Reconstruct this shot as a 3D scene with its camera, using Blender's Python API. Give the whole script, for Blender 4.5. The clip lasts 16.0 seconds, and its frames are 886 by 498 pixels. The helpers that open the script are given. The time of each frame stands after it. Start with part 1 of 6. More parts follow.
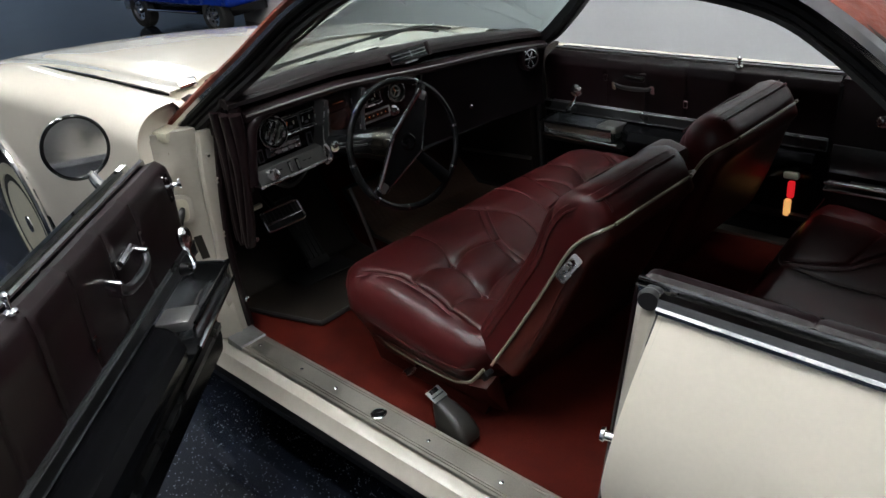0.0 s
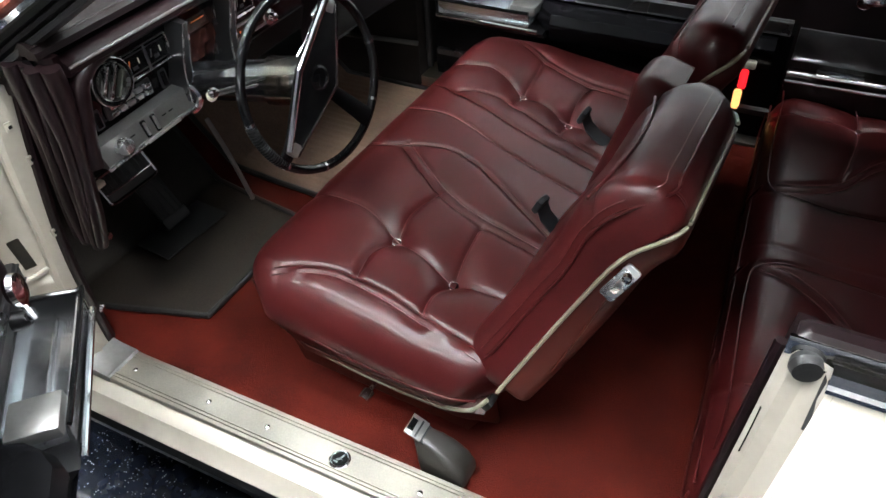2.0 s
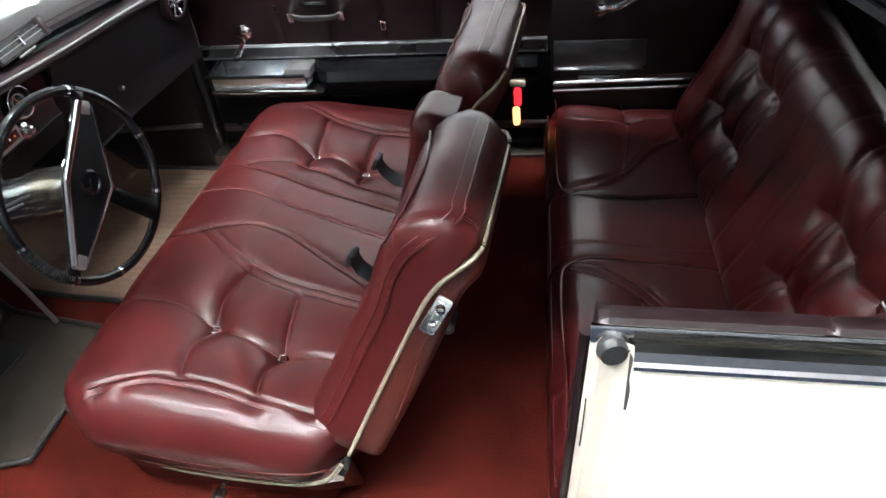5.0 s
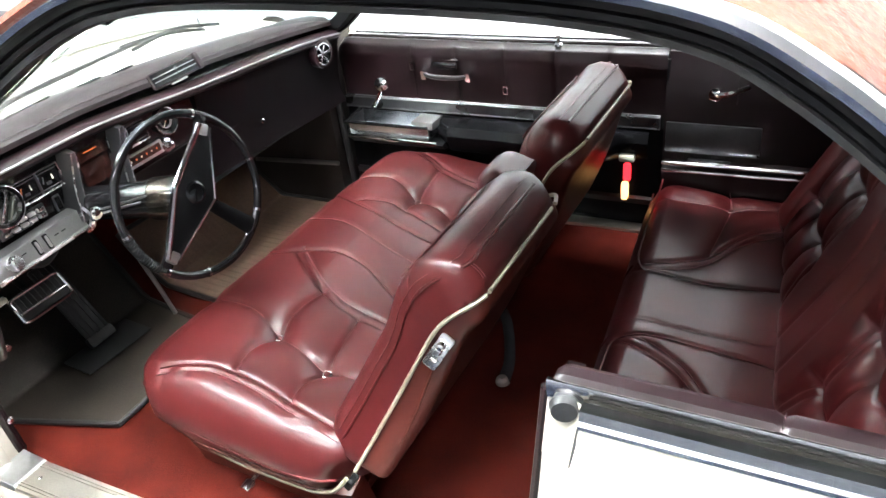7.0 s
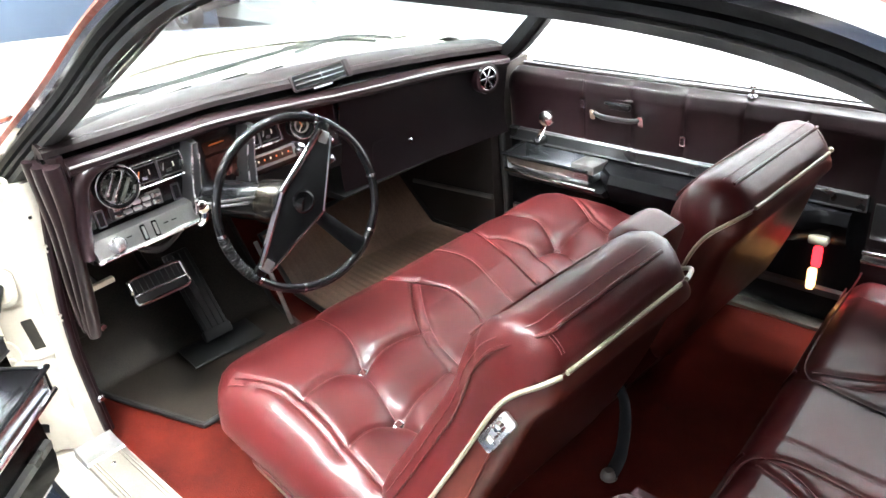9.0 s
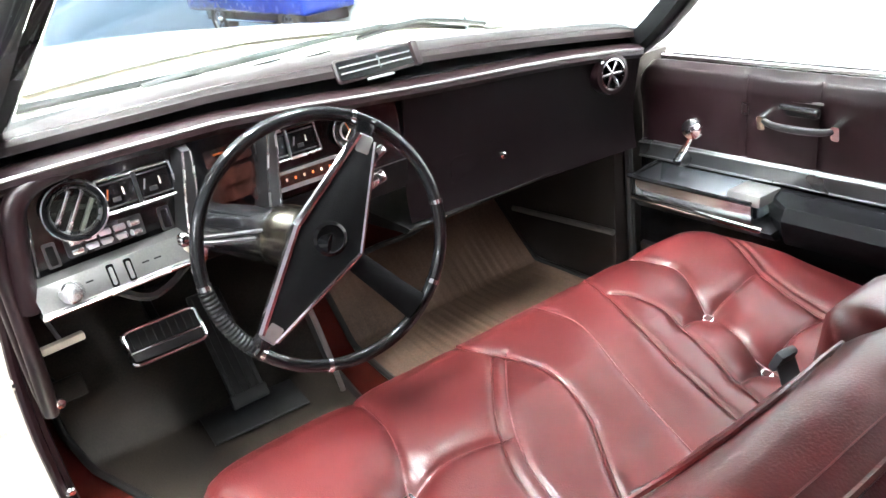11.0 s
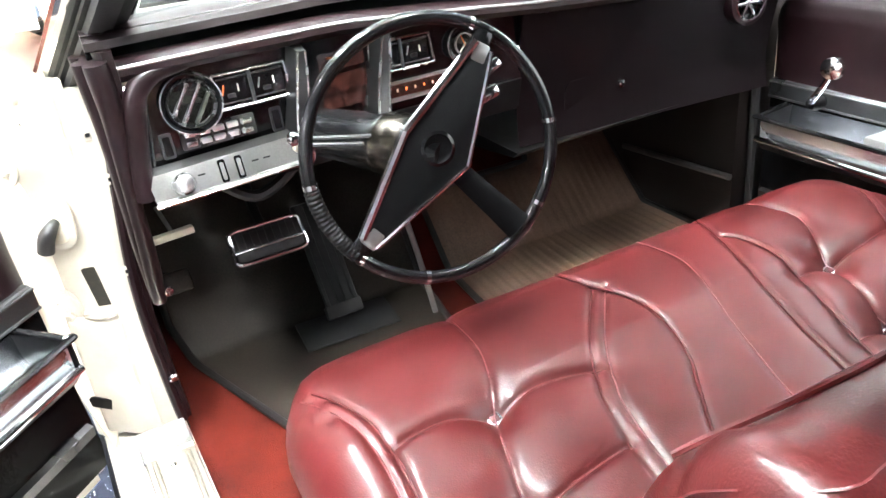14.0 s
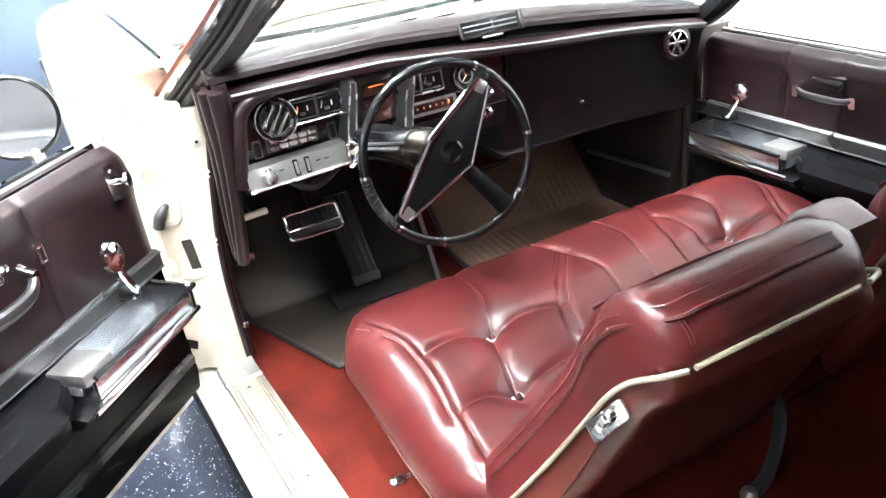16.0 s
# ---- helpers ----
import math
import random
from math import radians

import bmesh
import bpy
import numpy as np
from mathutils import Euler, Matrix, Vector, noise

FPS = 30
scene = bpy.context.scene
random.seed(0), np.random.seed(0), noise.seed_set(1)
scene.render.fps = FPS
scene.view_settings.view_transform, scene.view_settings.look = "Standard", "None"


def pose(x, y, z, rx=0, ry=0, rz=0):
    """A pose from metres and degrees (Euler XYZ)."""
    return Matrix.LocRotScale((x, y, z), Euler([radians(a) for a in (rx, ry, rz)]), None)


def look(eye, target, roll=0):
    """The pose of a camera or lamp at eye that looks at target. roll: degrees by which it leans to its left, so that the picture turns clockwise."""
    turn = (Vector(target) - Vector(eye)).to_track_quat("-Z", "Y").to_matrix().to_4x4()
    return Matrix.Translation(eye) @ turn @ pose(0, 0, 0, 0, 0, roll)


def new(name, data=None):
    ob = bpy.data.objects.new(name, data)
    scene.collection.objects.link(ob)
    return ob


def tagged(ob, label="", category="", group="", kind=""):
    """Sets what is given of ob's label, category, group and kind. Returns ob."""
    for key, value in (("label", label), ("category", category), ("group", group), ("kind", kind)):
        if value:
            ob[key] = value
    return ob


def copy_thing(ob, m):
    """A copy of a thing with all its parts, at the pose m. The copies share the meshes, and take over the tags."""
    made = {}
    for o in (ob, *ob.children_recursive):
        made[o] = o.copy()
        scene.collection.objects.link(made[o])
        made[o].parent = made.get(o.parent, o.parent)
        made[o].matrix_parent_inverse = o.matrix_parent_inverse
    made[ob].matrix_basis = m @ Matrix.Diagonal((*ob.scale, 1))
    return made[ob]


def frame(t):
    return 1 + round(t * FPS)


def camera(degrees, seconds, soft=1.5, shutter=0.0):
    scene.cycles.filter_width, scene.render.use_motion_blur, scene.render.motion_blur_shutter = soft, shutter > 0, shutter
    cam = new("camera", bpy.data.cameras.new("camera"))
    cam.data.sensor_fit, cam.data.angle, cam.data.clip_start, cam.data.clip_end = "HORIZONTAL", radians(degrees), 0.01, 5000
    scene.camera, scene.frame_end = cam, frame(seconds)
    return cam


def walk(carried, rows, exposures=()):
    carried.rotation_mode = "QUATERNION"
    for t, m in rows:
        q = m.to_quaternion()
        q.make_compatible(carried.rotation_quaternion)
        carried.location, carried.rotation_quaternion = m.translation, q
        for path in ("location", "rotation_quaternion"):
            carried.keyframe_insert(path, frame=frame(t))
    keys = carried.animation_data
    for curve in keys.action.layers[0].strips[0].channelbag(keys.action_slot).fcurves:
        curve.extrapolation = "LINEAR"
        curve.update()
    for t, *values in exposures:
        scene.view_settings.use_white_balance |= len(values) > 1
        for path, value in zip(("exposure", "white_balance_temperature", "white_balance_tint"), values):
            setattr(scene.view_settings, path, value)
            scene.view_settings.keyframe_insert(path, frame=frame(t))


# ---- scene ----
cam = camera(60.0, 16.0)
PATH = [
    (0, (1.549, -1.757, 1.742), (0.219, -0.581, 0.822), -6.7),
    (0.5, (1.325, -1.644, 1.770), (0.117, -0.418, 0.751), -4.9),
    (1, (1.085, -1.591, 1.784), (0.037, -0.315, 0.655), -3.6),
    (1.5, (0.933, -1.516, 1.794), (0.027, -0.231, 0.557), -3.3),
    (2, (0.795, -1.459, 1.783), (0.029, -0.189, 0.441), -3.2),
    (2.5, (0.741, -1.427, 1.775), (0.091, -0.163, 0.368), -3.8),
    (3, (0.731, -1.418, 1.773), (0.188, -0.129, 0.344), -4.3),
    (3.5, (0.735, -1.415, 1.759), (0.323, -0.058, 0.348), -4.5),
    (4, (0.761, -1.406, 1.752), (0.402, 0.002, 0.378), -5.4),
    (4.2, (0.759, -1.408, 1.757), (0.433, 0.023, 0.399), -5.8),
    (6.3, (1.085, -1.459, 1.789), (0.371, 0.045, 0.679), -8.1),
    (6.5, (1.073, -1.455, 1.779), (0.329, 0.040, 0.678), -7.4),
    (7, (1.184, -1.425, 1.773), (0.292, 0.002, 0.693), -7.6),
    (7.5, (1.272, -1.398, 1.762), (0.231, -0.053, 0.710), -7.8),
    (8, (1.343, -1.362, 1.780), (0.166, -0.124, 0.741), -7.8),
    (8.5, (1.377, -1.347, 1.750), (0.109, -0.168, 0.748), -7.4),
    (9, (1.210, -1.148, 1.648), (-0.110, 0.024, 0.708), -6.0),
    (9.2, (1.140, -1.028, 1.585), (-0.231, 0.127, 0.698), -6.1),
    (11.3, (0.797, -0.749, 1.401), (-0.754, 0.193, 0.561), -8.0),
    (11.5, (0.794, -0.753, 1.389), (-0.780, 0.168, 0.569), -7.8),
    (12, (0.790, -0.757, 1.387), (-0.825, 0.098, 0.575), -8.0),
    (12.5, (0.788, -0.759, 1.382), (-0.859, 0.044, 0.579), -8.0),
    (13, (0.789, -0.762, 1.379), (-0.855, 0.010, 0.541), -7.7),
    (13.5, (0.791, -0.761, 1.377), (-0.835, -0.018, 0.480), -7.2),
    (14, (0.793, -0.762, 1.371), (-0.812, -0.047, 0.416), -7.1),
    (14.5, (0.792, -0.765, 1.370), (-0.806, -0.078, 0.382), -7.1),
    (15, (0.861, -0.802, 1.383), (-0.749, -0.110, 0.417), -7.0),
    (15.5, (1.068, -0.921, 1.463), (-0.547, -0.196, 0.532), -7.2),
    (16, (1.200, -1.037, 1.567), (-0.380, -0.266, 0.614), -6.3),
]
EXPOSURE = [(0.0, -0.46), (1.0, 0.20), (2.0, 0.80), (3.0, 1.10), (4.2, 1.30), (6.3, 2.02), (8.5, 2.68), (9.2, 2.78), (11.5, 3.12), (12.5, 3.42), (14.5, 2.78), (16.0, 2.76)]
walk(cam, [(t, look(eye, target, roll)) for t, eye, target, roll in PATH], EXPOSURE)

# ---------------------------------------------------------------- light
world = bpy.data.worlds.new("showroom_air")
scene.world = world
world.use_nodes = True
world.node_tree.nodes["Background"].inputs[0].default_value = (0.80, 0.90, 1.0, 1)
world.node_tree.nodes["Background"].inputs[1].default_value = 0.04


# ---------------------------------------------------------------- materials
def material(name, base, rough=0.5, metal=0.0, vary=0.12, scale=8.0, grain=90.0, bump=0.0, coat=0.0, second=None,
             patch=0.5, spec=0.5, rvary=0.1, detail=4.0, fine=0.35, depth=0.002):
    """Principled surface with coarse stains, fine grain and relief, in object metres."""
    m = bpy.data.materials.new(name)
    m.use_nodes = True
    nt = m.node_tree
    b = nt.nodes["Principled BSDF"]
    b.inputs["Metallic"].default_value = metal
    b.inputs["Specular IOR Level"].default_value = spec
    b.inputs["Coat Weight"].default_value = coat
    b.inputs["Coat Roughness"].default_value = 0.06
    tc = nt.nodes.new("ShaderNodeTexCoord")

    def noisy(s, d):
        n = nt.nodes.new("ShaderNodeTexNoise")
        n.inputs["Scale"].default_value = s
        n.inputs["Detail"].default_value = d
        nt.links.new(tc.outputs["Object"], n.inputs["Vector"])
        return n
    n1, n2 = noisy(scale, detail), noisy(grain, 3.0)
    add = nt.nodes.new("ShaderNodeMath")
    add.operation = "MULTIPLY_ADD"
    nt.links.new(n1.outputs["Fac"], add.inputs[0])
    add.inputs[1].default_value = 1.0 - fine
    half = nt.nodes.new("ShaderNodeMath")
    half.operation = "MULTIPLY"
    half.inputs[1].default_value = fine
    nt.links.new(n2.outputs["Fac"], half.inputs[0])
    nt.links.new(half.outputs[0], add.inputs[2])
    ramp = nt.nodes.new("ShaderNodeValToRGB")
    lo = [c * (1 - vary * 1.6) for c in base] + [1]
    hi = [min(1, c * (1 + vary)) for c in (second or base)] + [1]
    ramp.color_ramp.elements[0].position, ramp.color_ramp.elements[0].color = patch - 0.18, lo
    ramp.color_ramp.elements[1].position, ramp.color_ramp.elements[1].color = patch + 0.18, hi
    nt.links.new(add.outputs[0], ramp.inputs["Fac"])
    nt.links.new(ramp.outputs["Color"], b.inputs["Base Color"])
    rr = nt.nodes.new("ShaderNodeMapRange")
    rr.inputs["To Min"].default_value = max(0.02, rough - rvary)
    rr.inputs["To Max"].default_value = min(1, rough + rvary)
    nt.links.new(n1.outputs["Fac"], rr.inputs["Value"])
    nt.links.new(rr.outputs["Result"], b.inputs["Roughness"])
    if bump:
        bp = nt.nodes.new("ShaderNodeBump")
        bp.inputs["Strength"].default_value = min(1.0, bump)
        bp.inputs["Distance"].default_value = depth
        nt.links.new(n2.outputs["Fac"], bp.inputs["Height"])
        nt.links.new(bp.outputs["Normal"], b.inputs["Normal"])
    return m


def glowing(name, color, strength):
    m = bpy.data.materials.new(name)
    m.use_nodes = True
    b = m.node_tree.nodes["Principled BSDF"]
    b.inputs["Base Color"].default_value = (*color, 1)
    b.inputs["Emission Color"].default_value = (*color, 1)
    b.inputs["Emission Strength"].default_value = strength
    return m


def glassy(name, tint=(1, 1, 1), rough=0.0):
    m = bpy.data.materials.new(name)
    m.use_nodes = True
    b = m.node_tree.nodes["Principled BSDF"]
    b.inputs["Base Color"].default_value = (*tint, 1)
    b.inputs["Transmission Weight"].default_value = 1.0
    b.inputs["Roughness"].default_value = rough
    b.inputs["IOR"].default_value = 1.45
    return m


LEATHER = material("burgundy_leather", (0.040, 0.0042, 0.0046), 0.40, vary=0.24, scale=6, grain=380, bump=0.24, spec=0.18, rvary=0.07, coat=0.30)
LEATHER.node_tree.nodes["Principled BSDF"].inputs["Coat Roughness"].default_value = 0.19
LEATHER_DARK = material("burgundy_vinyl", (0.0066, 0.0021, 0.0029), 0.40, vary=0.2, scale=6, grain=520, bump=0.16, spec=0.22, rvary=0.08, coat=0.35)
LEATHER_DARK.node_tree.nodes["Principled BSDF"].inputs["Coat Roughness"].default_value = 0.26
SHELL = material("rust_vinyl_shell", (0.047, 0.0075, 0.0049), 0.40, vary=0.2, scale=5, grain=480, bump=0.12, spec=0.35)
STITCH = material("red_thread", (0.085, 0.020, 0.022), 0.42, vary=0.1)
CARPET = material("red_loop_carpet", (0.034, 0.0039, 0.0029), 0.95, vary=0.36, scale=5, grain=430, bump=1.0, spec=0.06, second=(0.070, 0.0086, 0.0054), fine=0.42, depth=0.003)
MAT_GREY = material("grey_rubber", (0.0092, 0.0070, 0.0056), 0.62, vary=0.52, scale=3.5, grain=200, bump=0.2, second=(0.027, 0.0203, 0.0153), spec=0.3)
MAT_TAN = material("tan_rubber", (0.165, 0.104, 0.074), 0.55, vary=0.3, scale=5, grain=160, bump=0.15)
RUBBER = material("black_rubber", (0.012, 0.012, 0.013), 0.5, vary=0.3, scale=14, grain=200, bump=0.2)
BLACK = material("black_plastic", (0.004, 0.004, 0.0045), 0.15, vary=0.25, scale=9, grain=300, bump=0.03)
BLACK_SATIN = material("black_grained_plastic", (0.0035, 0.0035, 0.004), 0.45, vary=0.25, scale=9, grain=600, bump=0.2, spec=0.18)
BLACK_VINYL = material("black_glossy_vinyl", (0.0030, 0.0030, 0.0035), 0.24, vary=0.2, scale=7, grain=420, bump=0.06, spec=0.07, rvary=0.05)
# Silver darkened in its colour for the dark surroundings the trim reflects.
BAND = material("darkened_satin_silver", (0.10, 0.10, 0.104), 0.30, 0.9, vary=0.15, scale=9, grain=300, bump=0.03)
BOOT_GREY = material("dark_grey_plastic", (0.018, 0.016, 0.014), 0.42, vary=0.25, scale=12, grain=300, bump=0.1)
SATIN = material("satin_chrome", (0.80, 0.80, 0.81), 0.26, 1.0, vary=0.08, scale=14)
STRIP = material("brushed_switch_metal", (0.24, 0.235, 0.23), 0.34, 0.95, vary=0.12, scale=9, grain=300, bump=0.03)
TRAY = material("polished_aluminium", (0.74, 0.76, 0.80), 0.24, 1.0, vary=0.12, scale=11, grain=120, bump=0.03, rvary=0.1)
COLLAR = material("bronzed_metal", (0.06, 0.050, 0.040), 0.20, 0.95, vary=0.25, scale=14)
FELT = material("brown_felt_channel", (0.010, 0.0075, 0.004), 0.8, vary=0.4, scale=30, grain=200, bump=0.3)
DASH_VINYL = material("black_burgundy_dash", (0.0028, 0.0015, 0.0019), 0.46, vary=0.2, scale=6, grain=520, bump=0.16, spec=0.09)
DASH_PAD = material("matte_burgundy_pad", (0.0062, 0.0030, 0.0034), 0.46, vary=0.2, scale=6, grain=520, bump=0.25, spec=0.22)
KICK = material("dark_brown_trim_board", (0.011, 0.0078, 0.0072), 0.5, vary=0.3, scale=8, grain=260, bump=0.12)
HUB_BLACK = material("matt_black_grain", (0.0030, 0.0030, 0.0034), 0.55, vary=0.2, scale=9, grain=600, bump=0.35, spec=0.07)
CHROME = material("chrome", (0.86, 0.86, 0.87), 0.09, 1.0, vary=0.06, scale=10, rvary=0.05)
STEEL = material("brushed_aluminium", (0.60, 0.565, 0.50), 0.36, 1.0, vary=0.14, scale=6, grain=260, bump=0.05)
SILVER = material("satin_silver", (0.30, 0.295, 0.29), 0.34, 0.85, vary=0.1, scale=9)
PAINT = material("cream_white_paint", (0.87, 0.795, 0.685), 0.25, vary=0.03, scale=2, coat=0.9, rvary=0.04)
# PAINT at about half strength: the door opening's shade is in the colour.
JAMB_SHADE = material("shaded_cream_paint", (0.41, 0.375, 0.32), 0.34, vary=0.05, scale=9, grain=60, coat=0.3)
ROOF_VINYL = material("rust_vinyl_roof", (0.12, 0.024, 0.013), 0.36, vary=0.3, scale=4, grain=42, bump=1.0, second=(0.16, 0.034, 0.018), spec=0.38, depth=0.005)
HEADLINER = material("dark_headliner", (0.03, 0.022, 0.024), 0.8, vary=0.2)
PIPING = material("ivory_piping", (0.21, 0.188, 0.138), 0.34, vary=0.15, scale=20)
DIAL = material("dial_face", (0.06, 0.065, 0.055), 0.35, vary=0.3, scale=30)
ORANGE = material("orange_needle", (0.7, 0.16, 0.03), 0.5, vary=0.05)
IVORY = material("ivory_plastic", (0.62, 0.58, 0.46), 0.4, vary=0.08)
BELT = material("blue_black_webbing", (0.006, 0.0085, 0.012), 0.6, vary=0.3, scale=20, grain=500, bump=0.4)
TRUCK_BLUE = material("blue_car_paint", (0.005, 0.035, 0.33), 0.25, vary=0.1, coat=0.8)
TYRE = material("tyre_rubber", (0.014, 0.014, 0.014), 0.75, vary=0.3, scale=20, bump=0.2)
# The blue tint is added to give the floor bluish reflections.
WALL_BLUE = material("blue_tinted_wall", (0.50, 0.66, 0.90), 0.85, vary=0.05, scale=1.2)
WALL_PAINT = material("grey_white_wall", (0.60, 0.60, 0.615), 0.85, vary=0.03, scale=1.2, grain=40, bump=0.05)
CEILING_PAINT = material("white_ceiling_paint", (0.66, 0.67, 0.69), 0.9, vary=0.03, scale=1)
WALL_GREY = material("mid_grey_wall", (0.44, 0.44, 0.455), 0.85, vary=0.05, scale=1.2, grain=40, bump=0.05)
GLASS = glassy("tinted_glass", (0.80, 0.92, 0.90))
TUBE_GLOW = glowing("fluorescent_glow", (0.96, 1.0, 1.0), 92.0)
RED_LENS = glowing("red_lamp_lens", (1.0, 0.02, 0.03), 0.8)
AMBER_LENS = glowing("warm_lamp_lens", (1.0, 0.50, 0.16), 1.0)


def floor_material():
    # Base leans blue: the cool reflection on the floor is put into the colour.
    m = material("speckled_showroom_floor", (0.011, 0.014, 0.023), 0.12, vary=0.25, scale=1.5, grain=30, coat=0.15, rvary=0.05, spec=0.4)
    nt = m.node_tree
    b = nt.nodes["Principled BSDF"]
    base = b.inputs["Base Color"].links[0].from_socket
    tc = nt.nodes.new("ShaderNodeTexCoord")
    v = nt.nodes.new("ShaderNodeTexVoronoi")
    v.inputs["Scale"].default_value = 105
    nt.links.new(tc.outputs["Object"], v.inputs["Vector"])
    r = nt.nodes.new("ShaderNodeValToRGB")
    r.color_ramp.elements[0].position, r.color_ramp.elements[0].color = 0.13, (1, 1, 1, 1)
    r.color_ramp.elements[1].position, r.color_ramp.elements[1].color = 0.20, (0, 0, 0, 1)
    nt.links.new(v.outputs["Distance"], r.inputs["Fac"])
    n = nt.nodes.new("ShaderNodeTexNoise")
    n.inputs["Scale"].default_value = 26
    nt.links.new(tc.outputs["Object"], n.inputs["Vector"])
    g = nt.nodes.new("ShaderNodeMath")
    g.operation = "GREATER_THAN"
    g.inputs[1].default_value = 0.47
    nt.links.new(n.outputs["Fac"], g.inputs[0])
    mu = nt.nodes.new("ShaderNodeMath")
    mu.operation = "MULTIPLY"
    nt.links.new(r.outputs["Color"], mu.inputs[0])
    nt.links.new(g.outputs[0], mu.inputs[1])
    mix = nt.nodes.new("ShaderNodeMix")
    mix.data_type = "RGBA"
    nt.links.new(mu.outputs[0], mix.inputs["Factor"])
    nt.links.new(base, mix.inputs[6])
    mix.inputs[7].default_value = (0.48, 0.48, 0.44, 1)
    nt.links.new(mix.outputs[2], b.inputs["Base Color"])
    return m


FLOOR = floor_material()


# ---------------------------------------------------------------- mesh helpers
def thing(name, label, category, at=None, group="", kind=""):
    ob = new(name)
    if at is not None:
        ob.matrix_world = at
    return tagged(ob, label, category, group, kind)


def part(name, bm, mat, parent=None, label="", smooth=True, flat_angle=35):
    me = bpy.data.meshes.new(name)
    bmesh.ops.recalc_face_normals(bm, faces=bm.faces)
    bm.to_mesh(me)
    bm.free()
    me.materials.append(mat)
    if smooth:
        me.polygons.foreach_set("use_smooth", [True] * len(me.polygons))
        me.set_sharp_from_angle(angle=radians(flat_angle))
    ob = new(name, me)
    ob.parent = parent
    return tagged(ob, label)


def box(size, at=(0, 0, 0), bevel=0.0, turn=(0, 0, 0), bm=None, segs=2):
    bm = bm or bmesh.new()
    r = bmesh.ops.create_cube(bm, size=1)
    vs = r["verts"]
    bmesh.ops.scale(bm, vec=size, verts=vs)
    if bevel:
        es = list({e for v in vs for e in v.link_edges})
        out = bmesh.ops.bevel(bm, geom=es, offset=bevel, segments=segs, affect="EDGES", profile=0.5)
        vs = list({v for f in out["faces"] for v in f.verts} | {v for v in vs if v.is_valid})
    bmesh.ops.transform(bm, matrix=pose(*at, *turn), verts=vs)
    return bm


def grid(fn, nu, nv, bm=None, closed_u=False, closed_v=False):
    """A skin of fn(u, v), u and v from 0 to 1."""
    bm = bm or bmesh.new()
    rows = [[bm.verts.new(fn(i / (nu if closed_u else nu - 1), j / (nv if closed_v else nv - 1))) for j in range(nv)] for i in range(nu)]
    for i in range(nu if closed_u else nu - 1):
        for j in range(nv if closed_v else nv - 1):
            bm.faces.new((rows[i][j], rows[(i + 1) % nu][j], rows[(i + 1) % nu][(j + 1) % nv], rows[i][(j + 1) % nv]))
    return bm


def loft(rings, bm=None, caps=True, closed=True):
    bm = bm or bmesh.new()
    rows = [[bm.verts.new(p) for p in ring] for ring in rings]
    n = len(rows[0])
    for a, b in zip(rows, rows[1:]):
        for j in range(n if closed else n - 1):
            bm.faces.new((a[j], a[(j + 1) % n], b[(j + 1) % n], b[j]))
    if caps and closed:
        bm.faces.new(rows[0][::-1])
        bm.faces.new(rows[-1])
    return bm


def curve_points(points, n):
    """n points along a smooth curve through the given ones."""
    ps = [Vector(p) for p in points]
    if len(ps) == 2:
        return [ps[0].lerp(ps[1], k / (n - 1)) for k in range(n)]
    out = []
    for k in range(n):
        s = k / (n - 1) * (len(ps) - 1)
        i = min(int(s), len(ps) - 2)
        t = s - i
        p0, p1, p2, p3 = ps[max(i - 1, 0)], ps[i], ps[i + 1], ps[min(i + 2, len(ps) - 1)]
        out.append(0.5 * ((2 * p1) + (p2 - p0) * t + (2 * p0 - 5 * p1 + 4 * p2 - p3) * t * t + (3 * p1 - p0 - 3 * p2 + p3) * t ** 3))
    return out


def tube(points, r, n=24, sides=8, bm=None, closed=False, flat=1.0, caps=True):
    """A round cord along a smooth curve; r a number or a function of 0 to 1."""
    ps = curve_points(points, n) if not closed else [Vector(p) for p in points]
    n = len(ps)
    bm = bm or bmesh.new()
    rings, up = [], None
    for k, p in enumerate(ps):
        d = (ps[(k + 1) % n] - ps[k - 1]) if closed else (ps[min(k + 1, n - 1)] - ps[max(k - 1, 0)])
        d.normalize()
        if up is None:
            up = d.orthogonal().normalized() if abs(d.z) > 0.95 else Vector((0, 0, 1))
        side = d.cross(up).normalized()
        up = side.cross(d).normalized()
        rad = r(k / max(1, n - 1)) if callable(r) else r
        rings.append([bm.verts.new(p + rad * (math.cos(a) * side + flat * math.sin(a) * up)) for a in (2 * math.pi * j / sides for j in range(sides))])
    for k in range(n if closed else n - 1):
        a, b = rings[k], rings[(k + 1) % n]
        for j in range(sides):
            bm.faces.new((a[j], a[(j + 1) % sides], b[(j + 1) % sides], b[j]))
    if caps and not closed:
        bm.faces.new(rings[0][::-1])
        bm.faces.new(rings[-1])
    return bm


def lathe(profile, at=None, sides=28, bm=None):
    """Turned about local z; profile: (radius, height), from bottom to top."""
    bm = bm or bmesh.new()
    at = at or Matrix()
    rings = [[bm.verts.new(at @ Vector((max(r, 1e-4) * math.cos(2 * math.pi * j / sides), max(r, 1e-4) * math.sin(2 * math.pi * j / sides), h))) for j in range(sides)] for r, h in profile]
    for a, b in zip(rings, rings[1:]):
        for j in range(sides):
            bm.faces.new((a[j], a[(j + 1) % sides], b[(j + 1) % sides], b[j]))
    bm.faces.new(rings[0][::-1])
    bm.faces.new(rings[-1])
    return bm


